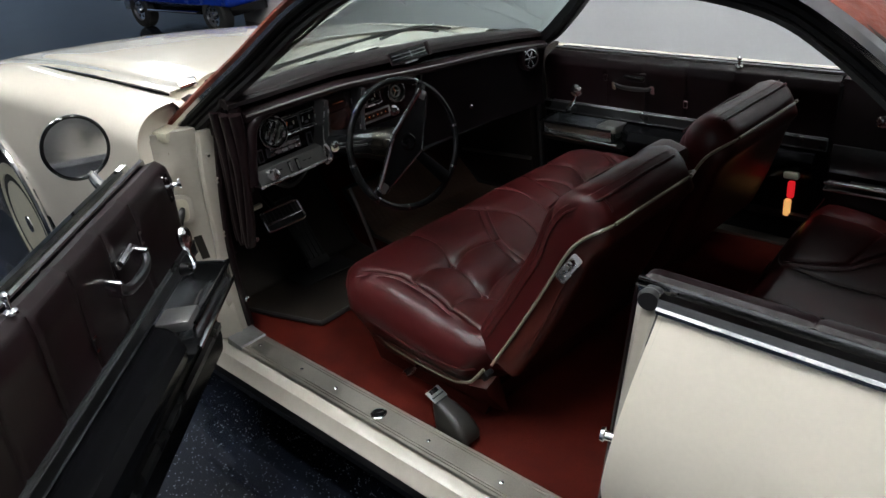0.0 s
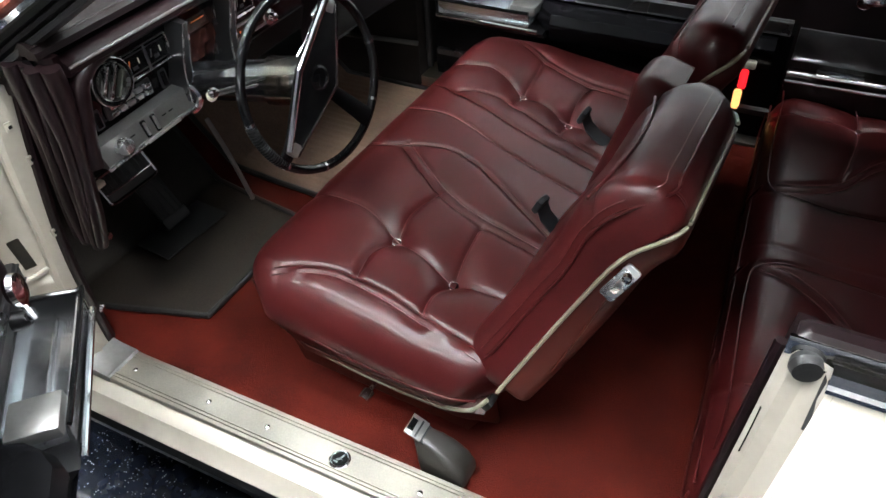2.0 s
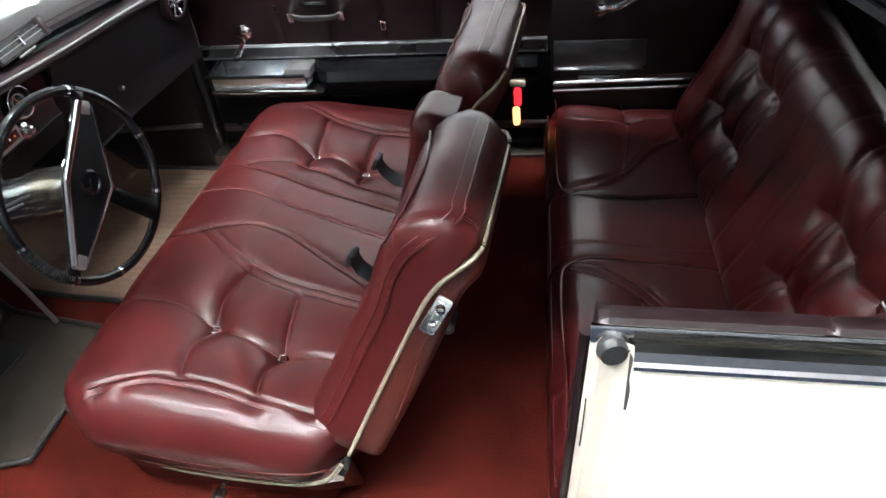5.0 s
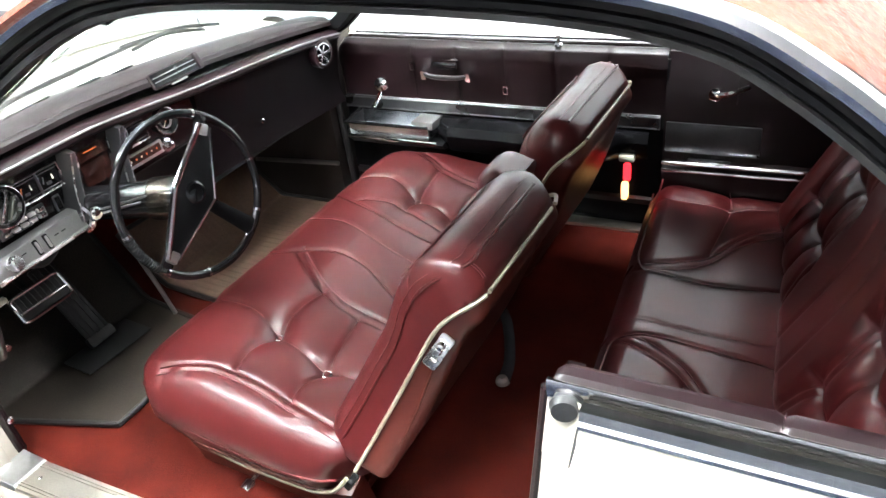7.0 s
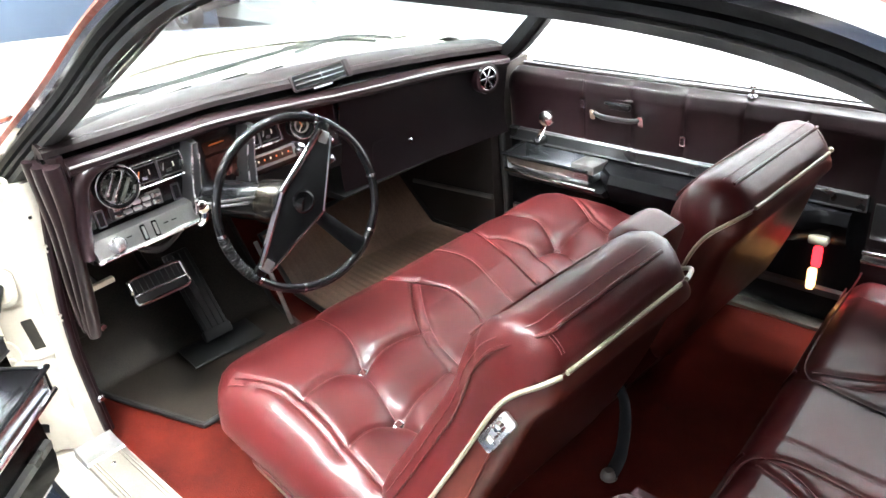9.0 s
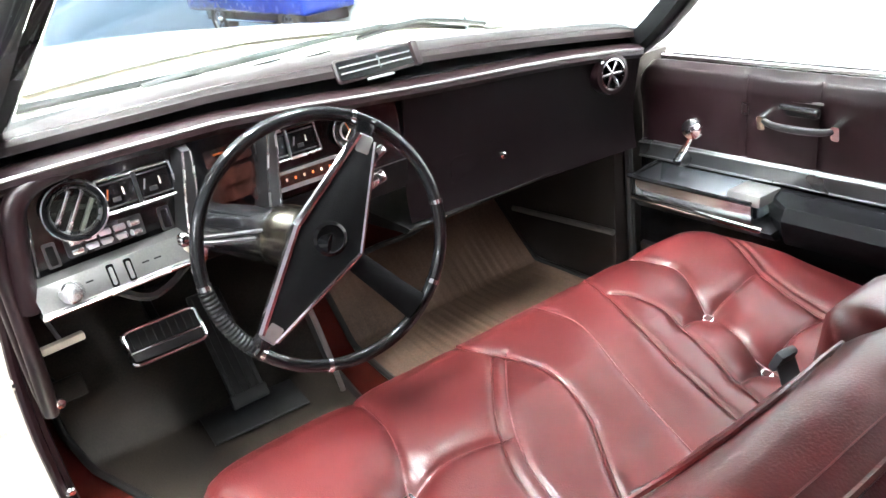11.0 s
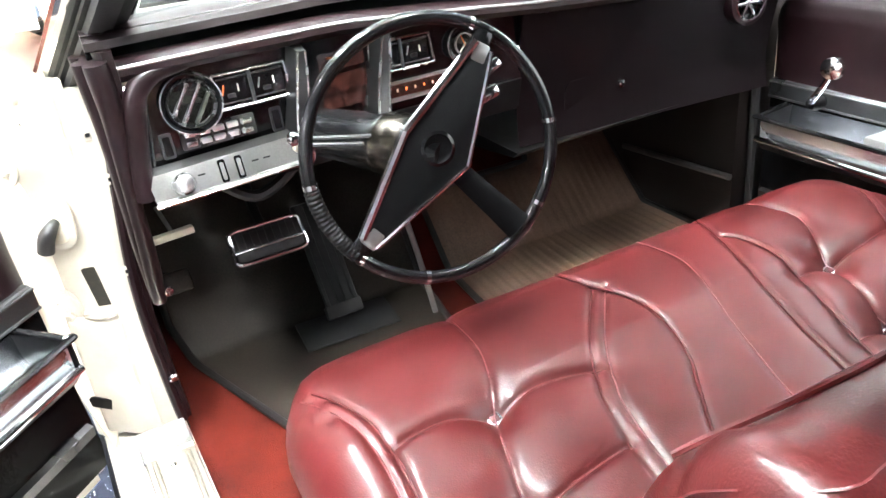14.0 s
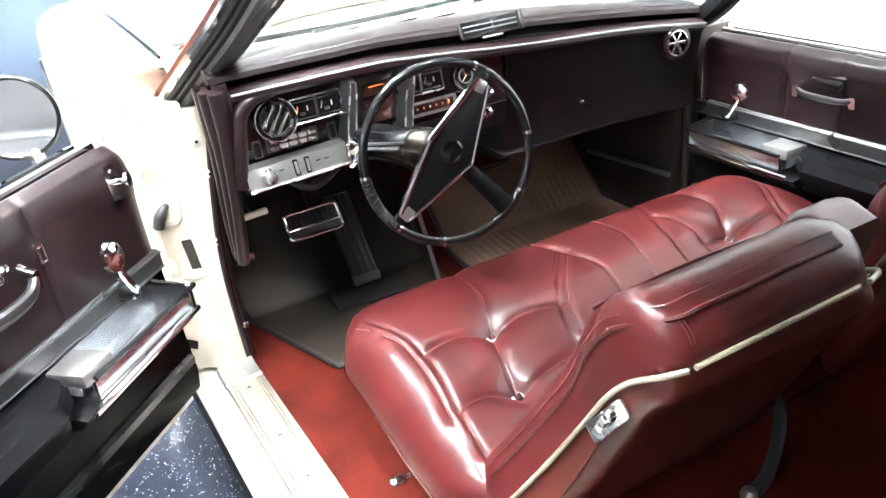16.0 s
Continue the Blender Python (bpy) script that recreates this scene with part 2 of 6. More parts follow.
def extrude(outline, depth, m=None, bm=None, bevel=0.0):
    """A plate: outline in local x, y, thick along local z from 0 to depth."""
    b2 = bmesh.new()
    f = b2.faces.new([b2.verts.new((x, y, 0)) for x, y in outline])
    r = bmesh.ops.extrude_face_region(b2, geom=[f])
    bmesh.ops.translate(b2, vec=(0, 0, depth), verts=[v for v in r["geom"] if isinstance(v, bmesh.types.BMVert)])
    if bevel:
        bmesh.ops.bevel(b2, geom=list(b2.edges), offset=bevel, segments=2, affect="EDGES", profile=0.5)
    if m is not None:
        bmesh.ops.transform(b2, matrix=m, verts=b2.verts)
    if bm is None:
        return b2
    me = bpy.data.meshes.new("t")
    b2.to_mesh(me)
    b2.free()
    bm.from_mesh(me)
    bpy.data.meshes.remove(me)
    return bm


def rounded_rect(w, h, r, n=4):
    out = []
    for cx, cy, a0 in ((w / 2 - r, h / 2 - r, 0), (-w / 2 + r, h / 2 - r, 90), (-w / 2 + r, -h / 2 + r, 180), (w / 2 - r, -h / 2 + r, 270)):
        out += [(cx + r * math.cos(radians(a0 + 90 * k / n)), cy + r * math.sin(radians(a0 + 90 * k / n))) for k in range(n + 1)]
    return out


def facing(at, normal, up=(0, 0, 1)):
    """A frame whose local z is the normal and local y as near up as can be."""
    z = Vector(normal).normalized()
    x = Vector(up).cross(z).normalized()
    y = z.cross(x)
    m = Matrix((x, y, z)).transposed().to_4x4()
    m.translation = at
    return m


def groove(d, w, depth):
    return -depth * math.exp(-(d / w) ** 2)


def near_line(x, y, pts):
    """Distance from a point of the plan to a bent line."""
    best = 9.0
    for (ax, ay), (bx, by) in zip(pts, pts[1:]):
        dx, dy = bx - ax, by - ay
        t = max(0.0, min(1.0, ((x - ax) * dx + (y - ay) * dy) / (dx * dx + dy * dy)))
        best = min(best, math.hypot(x - ax - t * dx, y - ay - t * dy))
    return best


def flat_curve(pts, n=14):
    return [(p.x, p.y) for p in curve_points([(x, y, 0) for x, y in pts], n)]


def edge_nodes(n, r, k=5):
    """Steps across a cushion: (place 0 to 1, how far down the rounded edge 0 to 1)."""
    left = [(r * (1 - math.cos(math.pi / 2 * j / k)), 1 - math.sin(math.pi / 2 * j / k)) for j in range(k)]
    mid = [(r + (1 - 2 * r) * j / n, 0.0) for j in range(n + 1)]
    return left + mid + [(1 - p, d) for p, d in left[::-1]]


def pillow(x0, x1, y0, y1, top, bottom, edge=0.05, nx=40, ny=60, corner=0.05, frame_of=None, tuck=0.0):
    """A padded block: top(x, y) is its upper face, rounded over at all edges, with a flat underside."""
    xs, ys = edge_nodes(nx, edge / (x1 - x0)), edge_nodes(ny, edge / (y1 - y0))
    xs = [(0.0, 2.0)] + xs + [(1.0, 2.0)]
    ys = [(0.0, 2.0)] + ys + [(1.0, 2.0)]
    bm = bmesh.new()
    cx, cy = (x0 + x1) / 2, (y0 + y1) / 2
    low = bottom if callable(bottom) else (lambda x: bottom)

    def point(a, b):
        (u, du), (v, dv) = a, b
        s, t = 2 * u - 1, 2 * v - 1
        x = cx + (x1 - x0) / 2 * s * (1 - corner * abs(t) ** 14 * (y1 - y0) / (x1 - x0) * 0.5)
        y = cy + (y1 - y0) / 2 * t * (1 - corner * abs(s) ** 14 * (x1 - x0) / (y1 - y0) * 0.5)
        if du > 1.5 or dv > 1.5:
            z = low(x)
            y = cy + (y - cy) * (1 - tuck / ((y1 - y0) / 2) * abs(t) ** 6)
        else:
            z = max(low(x), top(x, y) - edge * min(1.6, math.hypot(du, dv)))
        p = Vector((x, y, z))
        return frame_of(p) if frame_of else p
    rows = [[bm.verts.new(point(a, b)) for b in ys] for a in xs]
    for i in range(len(xs) - 1):
        for j in range(len(ys) - 1):
            bm.faces.new((rows[i][j], rows[i + 1][j], rows[i + 1][j + 1], rows[i][j + 1]))
    rim = [r[0] for r in rows] + rows[-1][1:] + [r[-1] for r in rows[-2::-1]] + rows[0][-2:0:-1]
    bm.faces.new(rim)
    return bm


# ---------------------------------------------------------------- the showroom
def slab(name, size, at, mat, label, category):
    return tagged(part(name, box(size, at), mat, None, label, smooth=False), label, category, kind="structure")


slab("floor", (42, 32, 0.2), (-8, 3, -0.1), FLOOR, "dark speckled polished showroom floor", "floor")
slab("ceiling", (42, 32, 0.2), (-8, 3, 4.9), CEILING_PAINT, "plain white showroom ceiling", "ceiling")
slab("wall_north", (20.8, 0.15, 4.8), (2.55, 3.62, 2.4), WALL_PAINT, "plain light grey partition wall", "wall")
slab("wall_far", (0.2, 32, 4.8), (-29, 3, 2.4), WALL_BLUE, "plain far wall, tinted blue for the floor reflection", "wall")
slab("wall_back", (0.2, 32, 4.8), (13, 3, 2.4), WALL_GREY, "plain grey back wall", "wall")
slab("wall_south", (42, 0.2, 4.8), (-8, -13, 2.4), WALL_GREY, "plain grey side wall", "wall")
slab("wall_outer", (42, 0.2, 4.8), (-8, 19, 2.4), WALL_PAINT, "plain light grey outer wall", "wall")


def ceiling_light():
    t = thing("ceiling_light", "long white fluorescent strip light on the ceiling", "ceiling light", group="ceiling strip lights")
    part("housing", box((2.4, 0.20, 0.06), (0, 0, 0.03), 0.01), CEILING_PAINT, t)
    for dy in (-0.05, 0.05):
        part("tube", tube([(-1.15, dy, -0.02), (1.15, dy, -0.02)], 0.022, 2, 10), TUBE_GLOW, t, "glowing white tube")
    return t


lamp0 = ceiling_light()
spots = [(x, y) for x in (-3.4, -1.2, 1.0, 3.2) for y in (-1.9, -0.9) if (x, y) != (3.2, -1.9)] + [(0.2, 0.6), (2.2, 0.6), (-0.6, -3.3), (3.6, -8.0)] + [(x, y) for x in (-22.0, -15.0, -10.0) for y in (4.8, 8.5)] + [(-9.4, 2.0), (-25.0, -4.0), (-25.0, 0.6)]
lamp0.matrix_basis = pose(spots[0][0], spots[0][1], 4.72)
for sx, sy in spots[1:]:
    copy_thing(lamp0, pose(sx, sy, 4.72))


# ---------------------------------------------------------------- car body
SK = 0.045                       # the sills and doors splay a little towards the rear


def sill_y(x):
    return -0.797 + SK * (x - 0.11)


car = thing("car_body", "cream white vintage two-door car with rust vinyl roof", "car")


def strip(name, xs, section, mat, parent, label="", smooth=True):
    """A bar along x whose cross-section (y off the sill line, z) may change with x."""
    return part(name, loft([[(x, sill_y(x) + dy, z) for dy, z in section(x)] for x in xs]), mat, parent, label, smooth)


def span(a, b, n):
    return [a + (b - a) * k / (n - 1) for k in range(n)]


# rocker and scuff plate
strip("rocker", span(-0.72, 1.0, 8), lambda x: [(0.058, 0.345), (-0.045, 0.345), (-0.075, 0.335), (-0.088, 0.315), (-0.105, 0.30), (-0.10, 0.24), (-0.04, 0.17), (0.058, 0.20)], JAMB_SHADE, car, "cream painted door sill")
strip("rocker_moulding", span(-0.75, 1.0, 6), lambda x: [(-0.106, 0.30), (-0.116, 0.285), (-0.108, 0.25), (-0.10, 0.25)], BLACK_SATIN, car, "dark rubber lip under the sill")
plate = strip("scuff_plate", span(-0.585, 0.93, 6), lambda x: [(0.055, 0.352), (0.052, 0.357), (-0.040, 0.357), (-0.043, 0.352)], STEEL, car, "brushed aluminium scuff plate")
for dy in (-0.030, -0.022, 0.034, 0.042):
    strip("ridge", span(-0.58, 0.925, 3), lambda x, d=dy: [(d - 0.0018, 0.3572), (d, 0.3598), (d + 0.0018, 0.3572)], STEEL, plate)
part("scuff_end", loft([[(x, sill_y(x) + 0.056, 0.352), (x, sill_y(x) + 0.053, 0.362 + dz), (x, sill_y(x) - 0.042, 0.361 + dz), (x, sill_y(x) - 0.046, 0.350)] for x, dz in ((-0.588, 0.010), (-0.560, 0.004), (-0.515, 0.001), (-0.510, -0.004))]), SILVER, plate, "folded silver end of the scuff plate")
for sx in (-0.475, -0.25, -0.085, 0.30, 0.55, 0.80):
    part("screw", lathe([(0.006, 0), (0.006, 0.001), (0.003, 0.003)], pose(sx, sill_y(sx) + 0.005, 0.357), 12), CHROME, plate)
emblem = part("emblem", lathe([(0.024, 0), (0.024, 0.002), (0.021, 0.004), (0.019, 0.0035)], pose(0.108, sill_y(0.108) + 0.002, 0.357), 28), CHROME, plate, "round chrome emblem")
part("emblem_face", lathe([(0.018, 0), (0.017, 0.0012)], pose(0.108, sill_y(0.108) + 0.002, 0.3607), 24), BLACK, emblem)
for k in range(3):
    part("mark", box((0.012, 0.004, 0.0015), (0.108 + 0.004 * (k - 1), sill_y(0.108) + 0.008 * (k - 1), 0.3625), 0, (0, 0, 35 * k)), CHROME, emblem)

# carpet and toe board


def carpet_point(u, v):
    y = -0.772 + 1.537 * v
    s = -1.36 + 2.16 * u
    x, z = s, 0.305
    if s < -0.86:
        d = -0.86 - s
        x, z = -0.86 - 0.80 * d, 0.305 + 0.78 * d + 0.2 * d * d
    edge = min(v, 1 - v) * 1.5
    z += 0.035 * max(0, 1 - edge / 0.05) ** 2 + 0.004 * noise.noise((x * 6, y * 6, 0))
    return (x, y + 0.03 * x * (v < 0.5), z)


part("carpet", grid(carpet_point, 90, 70), CARPET, car, "worn red carpet over the flat floor", flat_angle=80)
part("firewall", box((0.04, 1.56, 0.42), (-1.30, 0, 0.66)), BLACK_SATIN, car, "black firewall under the dashboard")
part("underfloor", box((3.4, 1.62, 0.05), (0.4, 0, 0.24)), BLACK_SATIN, car)

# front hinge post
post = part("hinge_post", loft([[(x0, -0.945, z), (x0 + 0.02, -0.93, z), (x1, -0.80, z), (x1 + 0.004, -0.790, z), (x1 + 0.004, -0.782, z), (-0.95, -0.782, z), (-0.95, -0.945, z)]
            for x0, x1, z in ((-0.70, -0.60, 0.33), (-0.71, -0.615, 0.45), (-0.725, -0.635, 0.65), (-0.73, -0.64, 0.85), (-0.72, -0.63, 1.0), (-0.72, -0.62, 1.075))]), JAMB_SHADE, car, "cream painted door hinge post")
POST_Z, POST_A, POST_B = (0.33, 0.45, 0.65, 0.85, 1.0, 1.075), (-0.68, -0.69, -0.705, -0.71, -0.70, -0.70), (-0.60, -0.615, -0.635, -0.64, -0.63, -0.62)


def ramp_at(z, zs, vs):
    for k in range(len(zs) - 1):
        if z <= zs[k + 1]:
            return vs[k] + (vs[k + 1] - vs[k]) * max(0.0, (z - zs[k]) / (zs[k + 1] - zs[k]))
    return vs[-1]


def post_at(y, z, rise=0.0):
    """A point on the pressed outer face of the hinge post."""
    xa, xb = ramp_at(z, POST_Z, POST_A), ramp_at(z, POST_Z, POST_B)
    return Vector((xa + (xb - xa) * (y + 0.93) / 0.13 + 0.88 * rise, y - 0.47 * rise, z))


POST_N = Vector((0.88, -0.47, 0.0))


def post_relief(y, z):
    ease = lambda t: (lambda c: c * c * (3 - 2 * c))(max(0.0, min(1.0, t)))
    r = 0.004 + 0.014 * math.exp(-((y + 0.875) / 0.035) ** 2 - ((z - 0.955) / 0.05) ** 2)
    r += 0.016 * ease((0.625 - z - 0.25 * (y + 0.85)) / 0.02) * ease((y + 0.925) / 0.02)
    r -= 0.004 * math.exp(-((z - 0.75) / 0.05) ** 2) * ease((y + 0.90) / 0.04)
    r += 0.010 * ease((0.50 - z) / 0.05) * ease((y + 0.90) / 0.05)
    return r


part("post_face", grid(lambda u, v: post_at(-0.938 + 0.135 * u, 0.36 + 0.70 * v, post_relief(-0.938 + 0.135 * u, 0.36 + 0.70 * v)), 40, 110), JAMB_SHADE, post, "pressed cream painted face of the post", flat_angle=70)
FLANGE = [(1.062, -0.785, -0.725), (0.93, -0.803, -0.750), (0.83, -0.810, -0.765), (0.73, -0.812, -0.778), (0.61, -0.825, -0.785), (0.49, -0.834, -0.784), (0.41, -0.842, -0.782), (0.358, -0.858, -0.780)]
part("post_flange", loft([[(-0.632, yo + 0.004, z), (-0.612, yo, z), (-0.602, yo + 0.006, z), (-0.599, (yo + yi) / 2, z), (-0.602, yi - 0.004, z), (-0.632, yi, z)] for z, yo, yi in FLANGE]), JAMB_SHADE, post, "smooth cream painted inner flange")
part("flange_seal", tube([(-0.602, yi + 0.004, z) for z, yo, yi in FLANGE], 0.0105, 60, 8), LEATHER_DARK, car, "dark burgundy seal along the flange")
for z, y in ((0.985, -0.772), (0.90, -0.760), (0.722, -0.784)):
    clip = part("clip", box((0.006, 0.014, 0.020), (-0.598, y, z), 0.002, (0, 0, 0)), JAMB_SHADE, post, "small painted clip")
    part("clip_hole", box((0.003, 0.008, 0.007), (-0.5945, y + 0.002, z), 0.001), BLACK_SATIN, clip)
part("slot", extrude(rounded_rect(0.026, 0.088, 0.003), 0.003, facing(post_at(-0.842, 0.680, post_relief(-0.842, 0.68) - 0.001), POST_N, (0.0, -0.12, 1))), FELT, post, "dark rectangular slot")
part("slot_lip", tube([post_at(-0.875, 0.627, 0.012), post_at(-0.845, 0.625, 0.020), post_at(-0.812, 0.632, 0.014)], 0.006, 16, 8), JAMB_SHADE, post)
bf = facing(post_at(-0.868, 0.822, 0.005), POST_N, (0.05, 0.12, 1))
part("boot_flange", extrude(rounded_rect(0.075, 0.105, 0.030), 0.009, bf, bevel=0.003), JAMB_SHADE, post, "raised rounded flange round the wiring boot")
part("boot_hollow", extrude(rounded_rect(0.050, 0.080, 0.022), 0.001, bf @ Matrix.Translation((0, 0, 0.0092))), IVORY, post, "white plastic grommet")
b0 = post_at(-0.862, 0.828, 0.012)
part("boot", tube([b0, b0 + Vector((0.010, -0.014, -0.010)), b0 + Vector((0.012, -0.026, -0.026)), b0 + Vector((0.008, -0.034, -0.050))], lambda s: 0.007 + 0.008 * math.sin(min(1.0, s * 1.5) * math.pi / 2), 30, 12), RUBBER, post, "black rubber wiring boot")
for hz, hy in ((0.640, -0.908), (0.945, -0.918)):
    hm = facing(post_at(hy, hz, post_relief(hy, hz)), POST_N)
    hinge = part("hinge", extrude([(0.034 * math.cos(k * math.pi / 12), 0.046 * math.sin(k * math.pi / 12)) for k in range(24)], 0.010, hm, bevel=0.002), JAMB_SHADE, post, "cream painted hinge leaf")
    for ka, kb in ((-0.010, 0.020), (0.010, -0.012)):
        part("bolt", lathe([(0.010, 0), (0.010, 0.007), (0.006, 0.010), (0.0, 0.010)], hm @ Matrix.Translation((ka, kb, 0.009)), 6), JAMB_SHADE, hinge)
om = facing(post_at(-0.890, 0.428, post_relief(-0.89, 0.428) - 0.001), POST_N, (0.0, 0.35, 1))
part("drain_hole", extrude(rounded_rect(0.078, 0.026, 0.012), 0.003, om), BLACK_SATIN, post, "dark oval opening")
part("top_bracket", box((0.05, 0.075, 0.032), (-0.682, -0.845, 1.066), 0.006, (0, 8, 30)), IVORY, post, "white plastic bracket at the top of the post")
part("bracket_gap", box((0.006, 0.020, 0.030), (-0.662, -0.858, 1.000), 0.002, (0, 0, 28)), BLACK_SATIN, post)
part("kick_panel", box((0.42, 0.012, 0.66), (-0.83, -0.774, 0.62), 0.004), BLACK_SATIN, car, "dark driver side kick panel")
part("kick_trim", loft([[(-0.612, yi + 0.002, z), (-0.600, yi + 0.014, z), (-0.606, yi + 0.022, z), (-0.64, yi + 0.024, z), (-0.64, yi + 0.002, z)] for z, yo, yi in FLANGE]), LEATHER_DARK, car, "folded burgundy vinyl edge of the kick panel")
part("screw", lathe([(0.010, 0), (0.010, 0.004), (0.005, 0.008)], facing((-0.592, -0.768, 0.47), (1, 0.1, 0)), 12), CHROME, car)

# front fender, hood, cowl
ARCH_X, ARCH_Z, ARCH_R = -2.20, 0.50, 0.42


def fender_point(u, v):
    """u along x from the door to the nose, v from the hood edge out and down."""
    x = -0.645 - 2.855 * u
    bulge = 0.055 * math.exp(-((x - ARCH_X) / 0.48) ** 2)
    top = 1.158 - 0.05 * u - 0.20 * u ** 3 + 0.4 * bulge
    yin, yout = -0.785 - 0.02 * u, -0.955 - bulge
    if v < 0.45:
        t = v / 0.45
        y = yin + (yout - yin) * math.sin(t * math.pi / 2)
        z = top - 0.11 * (1 - math.cos(t * math.pi / 2)) + 0.012 * math.sin(math.pi * t)
    else:
        t = (v - 0.45) / 0.55
        y = yout + 0.05 * t * t - 0.02 * math.sin(math.pi * t)
        z = top - 0.11 - (top - 0.11 - 0.24) * t
    return Vector((x, y, z))


part("fender_return", grid(lambda u, v: fender_point(0.004, 0.04 + 0.94 * u).lerp(Vector((-0.74, -0.77, max(0.34, min(1.12, fender_point(0, 0.04 + 0.94 * u).z - 0.02)))), v), 30, 4), PAINT, car, "cream painted fender return")
bm = grid(fender_point, 90, 60)
kill = [f for f in bm.faces if (c := f.calc_center_median()).y < -0.86 and math.hypot(c.x - ARCH_X, c.z - ARCH_Z) < ARCH_R]
bmesh.ops.delete(bm, geom=kill, context="FACES")
part("front_fender", bm, PAINT, car, "cream white front fender with flared wheel arch")
part("arch_moulding", tube([(ARCH_X + ARCH_R * 1.01 * math.cos(a), -1.0 - 0.02 * math.sin(a), ARCH_Z + ARCH_R * 1.01 * math.sin(a)) for a in span(-0.1, math.pi + 0.1, 25)], 0.014, 60, 8), CHROME, car, "bright wheel arch moulding")
part("arch_liner", grid(lambda u, v: (ARCH_X + (ARCH_R - 0.005) * math.cos(math.pi * u), -0.98 + 0.35 * v, ARCH_Z + (ARCH_R - 0.005) * math.sin(math.pi * u)), 24, 4), BLACK_SATIN, car)


def dash_z(y):
    """Height of the dashboard top, which falls towards the passenger side."""
    t = max(0.0, min(1.0, (y + 0.35) / 1.05))
    return 1.156 - 0.058 * t - 0.052 * t * t


def hood_fall(y, u):
    """The nose drops towards the passenger side, as the dashboard does."""
    return (0.15 + 0.15 * u * u) * max(0.0, y + 0.785) / 1.6


def hood_point(u, v):
    x = -0.735 - 2.75 * u - (0.10 * (1 - (2 * v - 1) ** 2) + 0.22 * min(1.0, v * 2.2)) * (1 - u)
    y = (-0.778 - 0.02 * u) * (1 - 2 * v)
    z = 1.168 - 0.05 * u - 0.20 * u ** 3 + 0.035 * (1 - (2 * v - 1) ** 2) - 0.012 * math.exp(-((abs(2 * v - 1) - 0.86) / 0.05) ** 2)
    return (x, y, z - hood_fall(y, u))


part("hood", grid(hood_point, 40, 50), PAINT, car, "long cream white hood")
part("hood_gap", tube([(-0.74 - 2.2 * k / 11, -0.781 - 0.02 * k / 11, 1.161 - 0.05 * 0.8 * k / 11 - 0.20 * (0.8 * k / 11) ** 3) for k in range(12)], 0.004, 40, 6), BLACK, car, "dark shut line of the hood")
part("far_fender", grid(lambda u, v: (lambda p: (p.x, -p.y, p.z - hood_fall(-p.y, u)))(fender_point(0.08 + 0.92 * u, v)), 40, 30), PAINT, car, "cream white front fender")
part("cowl", grid(lambda u, v: Vector((-0.655, -0.775 + 1.55 * v, dash_z(-0.775 + 1.55 * v) - 0.050)).lerp(Vector(hood_point(0.02, v)) - Vector((0, 0, 0.004)), u), 8, 40), PAINT, car, "cream cowl panel")
part("nozzle", lathe([(0.010, 0), (0.012, 0.008), (0.005, 0.03), (0.009, 0.034), (0.006, 0.05)], pose(-0.95, 0.55, 1.035), 12), CHROME, car, "chrome washer nozzle")
for (a, b, c) in (((-0.80, -0.62, 1.150), (-0.80, -0.22, 1.138), (-0.80, 0.13, 1.142)), ((-0.82, 0.10, 1.138), (-0.81, 0.28, 1.125), (-0.81, 0.44, 1.085))):
    arm = part("wiper_arm", tube([a, b, c], lambda s: 0.009 - 0.004 * s, 20, 6), BLACK_SATIN, car, "dark wiper arm")
    part("wiper_blade", tube([Vector(b) + Vector((0.015, -0.16, 0.0)), Vector(b) + Vector((0.012, 0.02, 0.006)), Vector(c) + Vector((0.01, 0.06, 0.0))], 0.006, 16, 6), RUBBER, arm, "black wiper blade")
part("hinge_trim", tube([(-0.73, -0.74, 1.18), (-0.70, -0.70, 1.19)], 0.014, 8, 10), CHROME, car)

# front wheel


def wheel(at, yaw, rim_mat=CHROME, r=0.33, white=True):
    m = facing(at, (math.sin(radians(yaw)), -math.cos(radians(yaw)), 0))
    w = part("wheel", lathe([(0.19, -0.20), (r * 0.93, -0.20), (r, -0.17), (r, -0.03), (r * 0.94, 0.0), (0.215, 0.01), (0.19, -0.02)], m, 44), TYRE, car, "black tyre")
    if white:
        part("whitewall", lathe([(0.300, 0.006), (0.300, 0.009), (0.250, 0.0125), (0.247, 0.008)], m, 44), IVORY, w, "narrow whitewall band")
    part("rim", lathe([(0.195, -0.05), (0.19, 0.006), (0.17, 0.008), (0.12, -0.03), (0.05, -0.02), (0.04, 0.012), (0.0, 0.018)], m, 36), rim_mat, w, "chrome wheel cover")
    return w


wheel((ARCH_X, -0.965, 0.40), 0, r=0.40)

# windscreen pillars, roof rail, roof
RAIL = [(-0.74, -0.80, 0.99), (-0.56, -0.735, 1.12), (-0.36, -0.675, 1.25), (-0.17, -0.63, 1.375), (0.0, -0.60, 1.455), (0.12, -0.585, 1.485), (0.30, -0.575, 1.500), (0.60, -0.57, 1.503), (0.86, -0.57, 1.496), (1.02, -0.57, 1.470), (1.12, -0.575, 1.422), (1.22, -0.58, 1.350), (1.34, -0.59, 1.245), (1.50, -0.61, 1.09), (1.62, -0.63, 0.965)]
